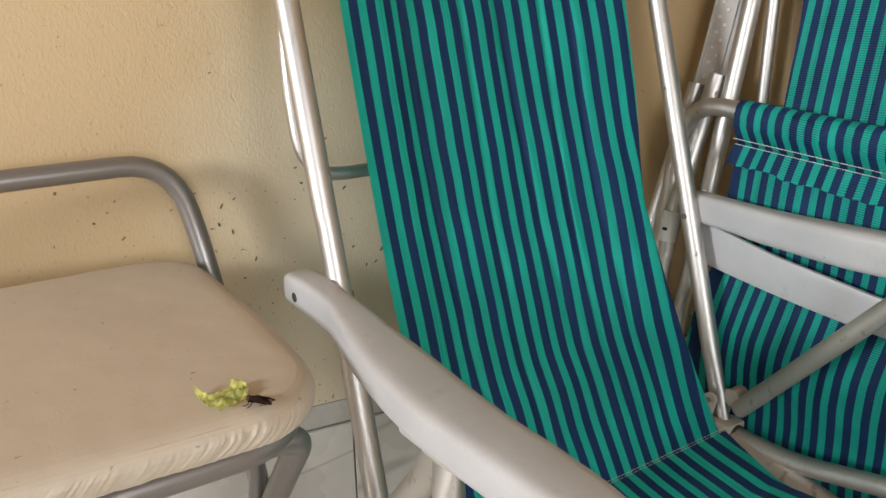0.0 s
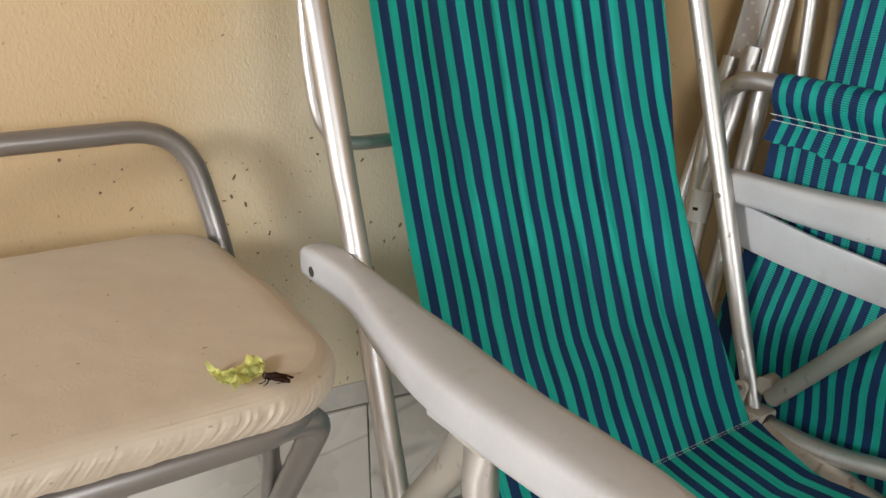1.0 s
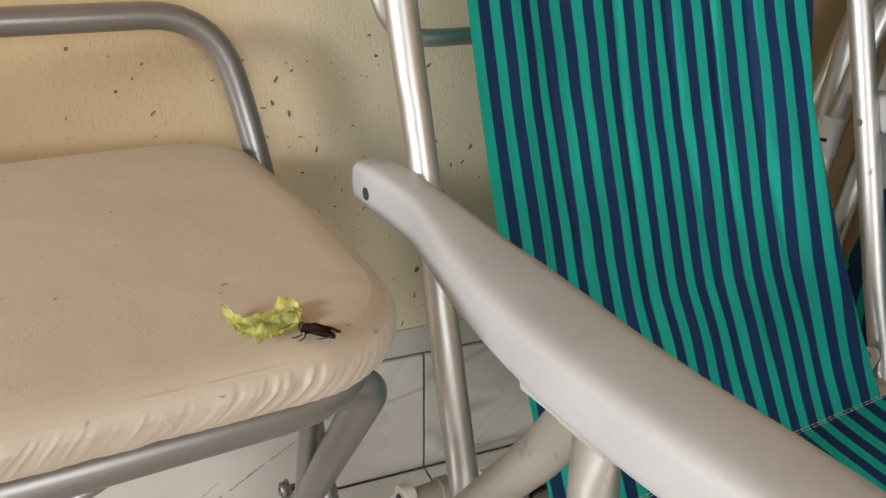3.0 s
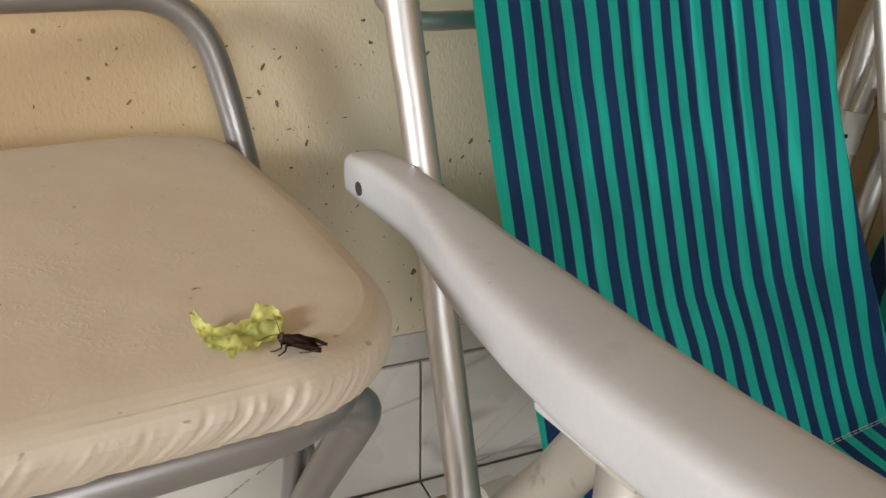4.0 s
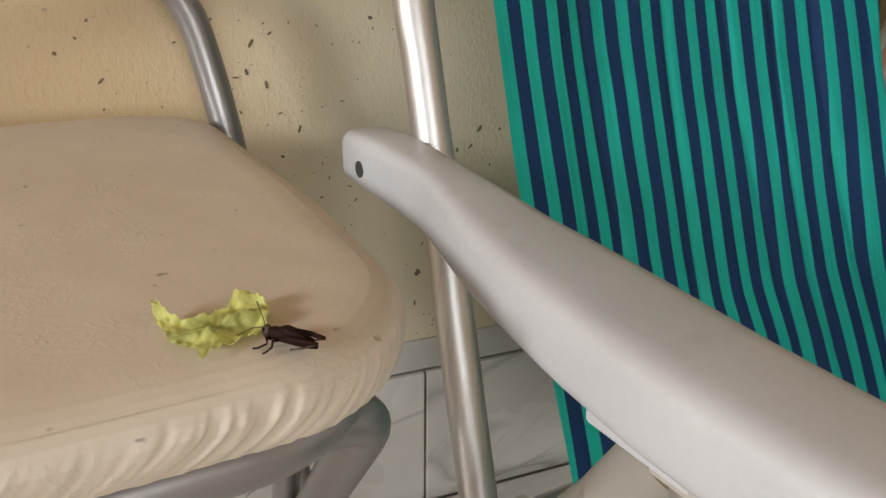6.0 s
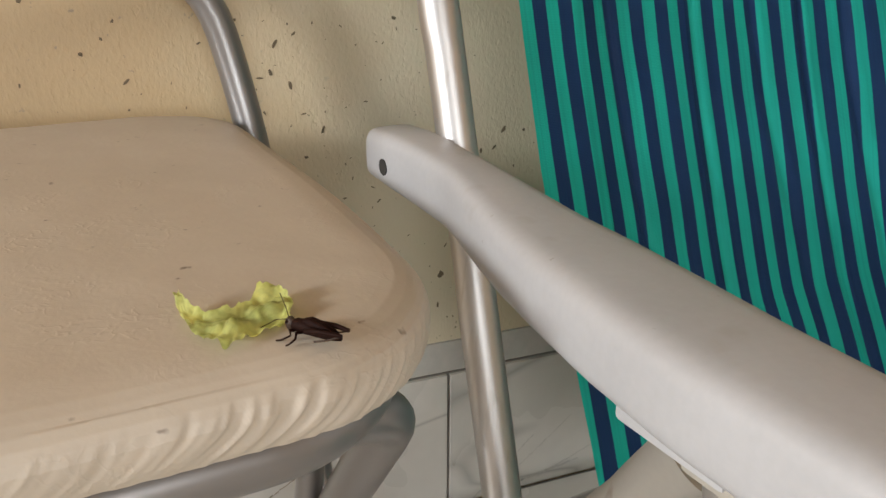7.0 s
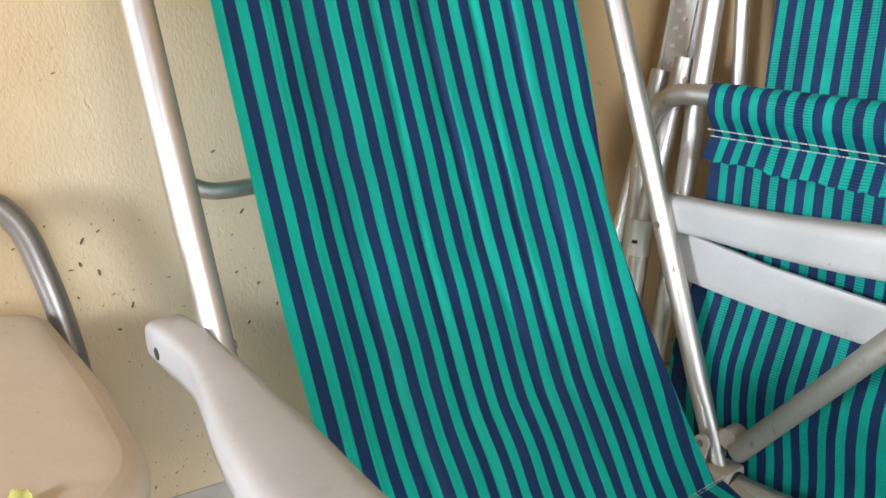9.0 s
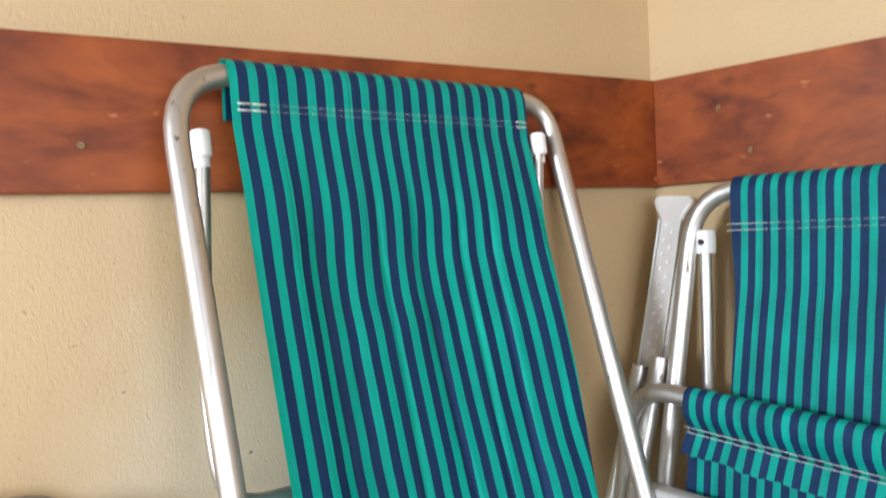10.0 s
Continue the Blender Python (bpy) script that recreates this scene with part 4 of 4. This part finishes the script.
def grey_chair():
    ch = base("folding_chair", GX, GY, 0, GR, "grey steel folding chair with a beige padded seat", "chair")
    R = 0.0122
    # padded seat: a domed top, a rolled edge and a gathered hem
    bm = bmesh.new()
    ring = seat_outline()
    prof = [(0.02 * k, 0.4565 - 0.001 * (0.02 * k) ** 4) for k in range(45)]
    prof += [(0.90, 0.4553), (0.93, 0.4545), (0.955, 0.4530), (0.975, 0.4510), (0.988, 0.4485), (0.996, 0.4455), (1.0, 0.442), (1.0, 0.4385), (0.998, 0.435), (0.995, 0.432), (0.99, 0.4295), (0.97, 0.429)]
    fine = []
    for (s0, z0), (s1, z1) in zip(prof[45:-1], prof[46:]):
        fine += [(s0 + (s1 - s0) * k / 7, z0 + (z1 - z0) * k / 7) for k in range(7)]
    prof = prof[:45] + fine + prof[-1:]
    rows = []
    for s, z in prof[1:]:
        row = []
        for x, y, way in ring:
            d = Vector((x, y, 0))
            g = 0.0
            if s > 0.92 and z < 0.4546:
                dep = max(0, min(1, (0.4500 - z) / 0.008)) * interp(z, [0.429, 0.434], [0.35, 1])
                front = 0.35 + 0.65 * min(1, max(0, (-y - 0.08) * 12))
                slant = way - (z - 0.43) * 0.85
                bend = slant + 0.004 * noise.noise((way * 25, z * 60, 11))
                a = noise.noise((bend * 60, 0.3, 2))
                b = noise.noise((bend * 150, z * 30, 9))
                c = max(0, 1 - (noise.noise((bend * 118, z * 7, 4)) * 4.4) ** 2)
                d2 = max(0, 1 - (noise.noise((bend * 210, z * 18, 14)) * 3.2) ** 2)
                tight = 0.10 + 0.85 * math.exp(-((x - 0.118) / 0.042) ** 2) + 1.3 * max(0, noise.noise((way * 31, 0, 3)) - 0.1)
                g = dep * front * (0.0006 * a + 0.0003 * b + 0.0014 * c * tight + 0.0007 * d2 * max(0, 0.4 + noise.noise((way * 22, z * 40, 6))))
            n2 = d.normalized()
            if s < 0.89:
                v = d * s
            else:
                v = d - n2 * (1 - s) * 0.20
            soft = 0.0012 * noise.noise((v.x * 9, v.y * 9, 5)) + 0.00035 * noise.noise((v.x * 40, v.y * 40, 1))
            # the hem hangs unevenly
            hang = max(0, min(1, (0.437 - z) / 0.007)) * (0.0011 * noise.noise((way * 38, 0, 6)) + 0.0006 * noise.noise((way * 120, 0, 1)))
            row.append(bm.verts.new((v.x + n2.x * g, v.y + n2.y * g, z + soft * (s < 0.97) - hang)))
        rows.append(row)
    mid = bm.verts.new((0, 0, prof[0][1]))
    n = len(ring)
    for j in range(n):
        bm.faces.new((mid, rows[0][j], rows[0][(j + 1) % n]))
    for a, b in zip(rows, rows[1:]):
        for j in range(n):
            bm.faces.new((a[j], a[(j + 1) % n], b[(j + 1) % n], b[j]))
    bm.faces.new(rows[-1])
    part("seat_pad", bm, M_CLOTH, ch, "beige vinyl padded seat with a gathered hem")
    # tube under the seat's edge
    zr = 0.4165
    part("seat_frame", tube([(0.0, 0.19, zr), (0.178, 0.19, zr), (0.188, 0.0, zr), (0.172, -0.15, zr), (0.134, -0.1955, zr), (0.0, -0.1945, zr), (-0.21, -0.187, zr), (-0.21, 0.19, zr), (0.0, 0.1901, zr)], R, 0.055), M_GREY, ch)
    # back hoop: runs down past the seat to the front feet
    part("back_hoop", tube([(0.21, -0.04, 0.012), (0.215, 0.06, 0.18), (0.223, 0.20, 0.44), (0.196, 0.212, 0.567), (-0.19, 0.206, 0.567), (-0.2165, 0.20, 0.44), (-0.215, 0.06, 0.18), (-0.21, -0.04, 0.012)], 0.0118, 0.06), M_GREY, ch)
    # rear legs: one hoop whose crossbar lies under the seat's front edge
    part("leg_hoop", tube([(0.182, 0.150, 0.012), (0.174, -0.04, 0.235), (0.174, -0.165, 0.400), (-0.174, -0.165, 0.400), (-0.174, -0.04, 0.235), (-0.182, 0.150, 0.012)], 0.0118, 0.032), M_GREY, ch)
    for sx in (-1, 1):
        part("strut", tube([(sx * 0.160, -0.085, 0.412), (sx * 0.168, -0.06, 0.31), (sx * 0.170, -0.03, 0.22)], 0.0080, 0.03), M_GREY, ch)
        b = part("bolt", cyl(0.0030, 0.040, pose(sx * 0.180, 0.006, 0.2045, 0, 90, 0), 12), M_STEEL, ch, "rusty steel pivot bolt")
        part("nut", cyl(0.0068, 0.0055, pose(sx * 0.1645, 0.006, 0.2045, 0, 90, 0), 6), M_STEEL, b)
        part("washer", cyl(0.0085, 0.0015, pose(sx * 0.1680, 0.006, 0.2045, 0, 90, 0), 20), M_STEEL, b)
    part("rest_stop", sweep(bmesh.new(), [(0.002, -0.194, 0.4045), (0.005, -0.194, 0.4025), (0.009, -0.194, 0.4015), (0.014, -0.194, 0.4022), (0.020, -0.194, 0.4035), (0.027, -0.194, 0.405)], 0.004, 16, [(0.4, 0.4), (0.8, 0.8), (1, 1), (0.95, 0.9), (0.7, 0.7), (0.3, 0.3)]), M_GREY, ch, "small grey stop under the seat tube")
    return ch


grey_chair()

# ---- lettuce leaf and grasshopper on the seat ----
ZT = 0.4555


def lettuce():
    ob = base("lettuce_leaf", 0.0675, 0.514, ZT, 0, "crumpled torn piece of pale green lettuce on the seat", "leaf")
    bm = bmesh.new()
    nu, nv = 70, 26
    st = [0, 0.12, 0.26, 0.42, 0.56, 0.70, 0.86, 1.0]
    ux, uy = [-0.0158, -0.0134, -0.0082, 0.0005, 0.0054, 0.0102, 0.0175, 0.0205], [0.0255, 0.0140, 0.0078, 0.0088, 0.0130, 0.0205, 0.0220, 0.0140]
    lx, ly = [-0.0180, -0.0170, -0.0150, -0.0112, -0.0070, 0.0008, 0.0087, 0.0165], [0.0240, 0.0090, -0.0030, -0.0098, -0.0175, -0.0125, -0.0090, -0.0040]
    grid = []
    for i in range(nu + 1):
        t = i / nu
        up, dn = Vector((interp(t, st, ux), interp(t, st, uy), 0)), Vector((interp(t, st, lx), interp(t, st, ly), 0))
        row = []
        for j in range(nv + 1):
            s = 2 * j / nv - 1
            frill = 0.0013 * noise.noise((t * 22, s * 0.5, 8)) + 0.0004 * noise.noise((t * 60, s, 3))
            p = dn.lerp(up, j / nv) + (up - dn).normalized() * frill * abs(s) ** 3 * math.copysign(1, s)
            z = 0.0026 + 0.0036 * noise.noise((p.x * 110, p.y * 110, 2)) + 0.0022 * abs(noise.noise((p.x * 210, p.y * 210, 6))) + 0.0004 * noise.noise((p.x * 600, p.y * 600, 4))
            z += 0.0018 * max(0, s) ** 2 * (0.5 + t) + 0.0016 * max(0, -s) ** 3 * noise.noise((t * 20, 1, 1)) + 0.003 * max(0, 1 - t * 7) ** 2
            p.x += max(0, t - 0.8) * (0.012 * (1 - s * s) - 0.006 + 0.006 * noise.noise((s * 7, 2, t)))
            p.z = max(0.0006, z)
            row.append(bm.verts.new(p))
        grid.append(row)
    for a, b in zip(grid, grid[1:]):
        for j in range(nv):
            bm.faces.new((a[j], a[j + 1], b[j + 1], b[j]))
    bmesh.ops.solidify(bm, geom=bm.faces[:], thickness=0.0003)
    part("blade", bm, M_LEAF, ob)
    return ob


lettuce()


def grasshopper():
    ob = base("grasshopper", 0.0878, 0.4985, ZT, -46, "small dark brown grasshopper resting beside the lettuce", "insect")
    # body along x, head at -x
    secs = []
    for x, r, z in ((-0.0052, 0.0008, 0.0034), (-0.005, 0.0015, 0.0034), (-0.0035, 0.0019, 0.0036), (-0.001, 0.0020, 0.0035), (0.002, 0.0018, 0.0031), (0.005, 0.0015, 0.0026), (0.0085, 0.0012, 0.0023), (0.0108, 0.0006, 0.002)):
        secs.append([(x, r * math.cos(a), z + 1.15 * r * math.sin(a)) for a in [2 * math.pi * k / 14 for k in range(14)]])
    part("body", loft(secs), M_HOP, ob)
    head = bmesh.new()
    bmesh.ops.create_uvsphere(head, u_segments=14, v_segments=10, radius=1, matrix=Matrix.Translation((-0.0060, 0, 0.0036)) @ Matrix.Diagonal((0.0017, 0.0016, 0.0022, 1)))
    hd = part("head", head, M_HOP2, ob)
    for sy in (-1, 1):
        eye = bmesh.new()
        bmesh.ops.create_uvsphere(eye, u_segments=8, v_segments=6, radius=0.0006, matrix=Matrix.Translation((-0.0064, sy * 0.0013, 0.0046)))
        part("eye", eye, M_HOP, hd)
        tip = (-0.0140, 0.0068, 0.0088) if sy > 0 else (-0.0150, -0.0032, 0.0015)
        part("antenna", sweep(bmesh.new(), [(-0.0070, sy * 0.0006, 0.0050), (-0.0095, sy * 0.0006 + tip[1] * 0.35, 0.0045 + tip[2] * 0.25), tip], 0.00013, 6), M_HOP, hd)
        # folded wing case
        w = [[(x, sy * (0.0006 + b * math.cos(a)), z + b * 1.6 * math.sin(a)) for a in [2 * math.pi * k / 10 for k in range(10)]] for x, b, z in ((-0.0015, 0.0004, 0.0053), (0.001, 0.0011, 0.0050), (0.005, 0.0011, 0.0042), (0.0095, 0.0004, 0.0032))]
        part("wing_case", loft(w), M_HOP, ob)
        # jumping leg, folded along the body
        fem = [(0.0002, sy * 0.0020, 0.0030), (0.003, sy * 0.0026, 0.0040), (0.007, sy * 0.0026, 0.0043), (0.0122, sy * 0.0020, 0.0040)]
        leg = part("hind_leg", sweep(bmesh.new(), fem, 0.0008, 10, [(0.9, 0.9), (1.3, 1.3), (1.0, 1.0), (0.75, 0.75)]), M_HOP, ob)
        part("shin", sweep(bmesh.new(), [(0.0122, sy * 0.0020, 0.0040), (0.008, sy * 0.0026, 0.0022), (0.0035, sy * 0.0030, 0.0010)], 0.00030, 6), M_HOP2, leg)
        for x, out, fwd in ((-0.004, 0.0052, -0.0022), (-0.0015, 0.0068, -0.001)):
            part("leg", sweep(bmesh.new(), [(x, sy * 0.0014, 0.0022), (x + fwd * 0.2, sy * out * 0.55, 0.0030), (x + 0.0008, sy * out * 0.85, 0.0022), (x + fwd * 0.9, sy * out, 0.0006), (x + fwd * 1.6, sy * (out + 0.0004), 0.0003)], 0.00036, 6, [(1.5, 1.5), (1.2, 1.2), (1, 1), (0.8, 0.8), (0.7, 0.7)]), M_HOP, ob)
    for o in ob.children_recursive:
        o.data.transform(Matrix.Scale(1.13, 4))
    return ob


grasshopper()

def dry_leaf():
    ob = base("dry_leaf", 0.432, 0.842, 0.0, 25, "torn dry brown leaf on the tiled floor", "leaf")
    bm = bmesh.new()
    grid = []
    for i in range(15):
        t = i / 14
        row = []
        for j in range(9):
            q = 2 * j / 8 - 1
            w = 0.013 * math.sin(math.pi * min(1, t + 0.06)) ** 0.7 * (1 + 0.45 * noise.noise((t * 11, q * 3, 4)))
            row.append(bm.verts.new((-0.02 + 0.045 * t, q * w, 0.003 + 0.012 * abs(q) ** 1.5 + 0.018 * t * (1 - t) + 0.006 * noise.noise((t * 7, q * 4, 2)))))
        grid.append(row)
    for a, b in zip(grid, grid[1:]):
        for j in range(8):
            bm.faces.new((a[j], a[j + 1], b[j + 1], b[j]))
    bmesh.ops.solidify(bm, geom=bm.faces[:], thickness=0.0004)
    part("blade", bm, M_DRY, ob)
    part("stalk", tube([(-0.02, 0, 0.004), (-0.032, 0.003, 0.002)], 0.0007, 0.005, 6), M_DRY, ob)


dry_leaf()

# ---- chips in the wall paint ----
def chips():
    rng = random.Random(4)
    bm = bmesh.new()
    spots = [(0.167, 0.498, 3.2), (0.204, 0.424, 2.6), (0.050, 0.474, 2.2), (0.188, 0.401, 2.0), (0.378, 0.411, 3.4), (0.314, 0.272, 4.5), (0.162, 0.475, 2.5), (0.306, 0.570, 2.6), (0.328, 0.503, 2.6), (0.168, 0.660, 1.6),
             (0.153, 0.471, 2.0), (0.178, 0.464, 2.6), (0.188, 0.439, 1.5), (0.020, 0.496, 2.0), (0.107, 0.501, 1.4), (-0.025, 0.475, 1.5), (0.243, 0.446, 1.5), (0.221, 0.360, 1.6), (0.319, 0.302, 1.6), (0.229, 0.378, 1.3), (-0.016, 0.536, 2.4), (0.155, 0.442, 1.4)]
    for _ in range(150):
        x, z = rng.uniform(-0.2, 0.62), 0.2 + 0.34 * rng.random() ** 1.15
        if rng.random() < 0.35 + 0.65 * (x > 0.08):
            spots.append((x, z, 0.6 + 2.0 * rng.random() ** 3))
    for _ in range(190):
        spots.append((rng.gauss(0.20, 0.09), rng.uniform(0.20, 0.52), 0.35 + 0.9 * rng.random() ** 2))
    for _ in range(45):
        spots.append((rng.uniform(0.12, 0.36), 0.2 + 0.07 * rng.random(), 0.5 + 1.3 * rng.random() ** 2))
    for _ in range(25):
        spots.append((rng.uniform(-0.2, 0.9), rng.uniform(0.55, 0.85), 0.5 + 0.9 * rng.random() ** 3))
    for x, z, r in spots:
        r *= 0.0009
        ang, el = rng.gauss(0.9, 0.7), rng.uniform(1.2, 3.4)
        vs = []
        for k in range(9):
            a = 2 * math.pi * k / 9
            q = r * rng.uniform(0.65, 1.15)
            dx, dz = q * math.cos(a) * el ** 0.5, q * math.sin(a) / el ** 0.5
            vs.append(bm.verts.new((x + dx * math.cos(ang) - dz * math.sin(ang), WALL_Y - 0.0006, z + dx * math.sin(ang) + dz * math.cos(ang))))
        bm.faces.new(vs)
    ob = new("paint_chips", finish("paint_chips", bm, M_CHIP, False))
    tagged(ob, "small dark chips and specks in the wall paint", "paint chip", kind="stuff")


chips()

# ---- tiles of the skirting and of the floor ----
skirt = new("baseboard", finish("baseboard", box((3.3, 0.004, 0.163), (WALL_X - 1.65, WALL_Y - 0.001, 0.0815)), M_GROUT, False))
tagged(skirt, "pale grey veined tile skirting", "baseboard", kind="structure")


def tile_mat():
    m = mat("veined_grey_tile", (0.56, 0.525, 0.468), 0.28, var=0.08, scale=4, fine=40, bump=0.02)
    n, l = m.node_tree.nodes, m.node_tree.links
    p = n["Principled BSDF"]
    old = p.inputs["Base Color"].links[0].from_socket
    co, mp = n.new("ShaderNodeTexCoord"), n.new("ShaderNodeMapping")
    mp.inputs["Rotation"].default_value = (0, radians(-38), radians(20))
    mp.inputs["Scale"].default_value = (2.0, 2.0, 7.5)
    l.new(co.outputs["Object"], mp.inputs[0])
    info = n.new("ShaderNodeObjectInfo")
    l.new(info.outputs["Random"], mp.inputs["Location"])
    wv = n.new("ShaderNodeTexNoise")
    wv.inputs["Scale"].default_value, wv.inputs["Detail"].default_value, wv.inputs["Distortion"].default_value = 0.8, 1.5, 0.15
    l.new(mp.outputs[0], wv.inputs[0])
    rp = n.new("ShaderNodeValToRGB")
    e = rp.color_ramp.elements
    e[0].position, e[0].color = 0.494, (0, 0, 0, 1)
    e[1].position, e[1].color = 0.506, (0, 0, 0, 1)
    x = e.new(0.5)
    x.color = (1, 1, 1, 1)
    l.new(wv.outputs[0], rp.inputs[0])
    mx = n.new("ShaderNodeMix")
    mx.data_type = "RGBA"
    l.new(rp.outputs[0], mx.inputs[0])
    l.new(old, mx.inputs[6])
    mx.inputs[7].default_value = (0.38, 0.355, 0.315, 1)
    l.new(mx.outputs[2], p.inputs["Base Color"])
    return m


M_VEIN = tile_mat()


def streaks(name, lines, material, label, gaps=0.2):
    """Broken thin lines that lie on the face of the skirting."""
    rng = random.Random(8)
    bm = bmesh.new()
    for (x0, z0), (x1, z1), w in lines:
        a, b = Vector((x0, 0, z0)), Vector((x1, 0, z1))
        side = Vector(((a - b).z, 0, -(a - b).x)).normalized()
        n = max(4, int((b - a).length / 0.007))
        for i in range(n):
            if rng.random() < gaps:
                continue
            p, q = a.lerp(b, i / n), a.lerp(b, (i + rng.uniform(0.7, 1.05)) / n)
            p, q = p + side * rng.uniform(-0.0006, 0.0006), q + side * rng.uniform(-0.0006, 0.0006)
            u, v = side * w * rng.uniform(0.4, 1.1), side * w * rng.uniform(0.4, 1.1)
            bm.faces.new([bm.verts.new((c.x, WALL_Y - 0.0074, c.z)) for c in (p - u, q - v, q + v, p + u)])
    return tagged(new(name, finish(name, bm, material, False)), label, "stain", kind="stuff")


streaks("dirt_streaks", [((0.062, 0.024), (0.172, 0.089), 0.0011), ((0.02, 0.012), (0.07, 0.05), 0.0006)], mat("brown_dirt", (0.30, 0.25, 0.19), 0.9, var=0.3, scale=80), "broken brown dirt streaks on the tiled skirting")
streaks("tile_veins", [((0.350, 0.002), (0.424, 0.068), 0.0013), ((0.395, 0.022), (0.470, 0.082), 0.0012), ((0.380, 0.006), (0.482, 0.021), 0.0016), ((0.43, 0.010), (0.50, 0.036), 0.0010)], mat("grey_vein", (0.46, 0.43, 0.38), 0.3, var=0.15, scale=60), "soft grey veins in the tiled skirting", 0.03)
TW = 0.42
tile_mesh = finish("tile", box((TW - 0.003, 0.006, 0.160), (0, 0, 0), 0.0008), M_VEIN, False)
for i in range(-6, 2):
    x = 0.321 + TW * (i + 0.5)
    ob = new("tile", tile_mesh)
    ob.parent = skirt
    ob.location = (x, WALL_Y - 0.004, 0.0815)
    if x + TW / 2 > WALL_X:
        me = finish("tile", box((WALL_X - (x - TW / 2) - 0.003, 0.006, 0.160), ((WALL_X - (x + TW / 2)) / 2, 0, 0), 0.0008), M_VEIN, False)
        ob.data = me
floor_tile = finish("tile", box((TW - 0.003, TW - 0.003, 0.006), (0, 0, 0), 0.0008), M_VEIN, False)
for i in range(-6, 2):
    for j in range(9):
        ob = new("tile", floor_tile)
        ob.parent = floor
        ob.location = (0.321 + TW * (i + 0.5), WALL_Y - 0.008 - TW * (j + 0.5), -0.003)
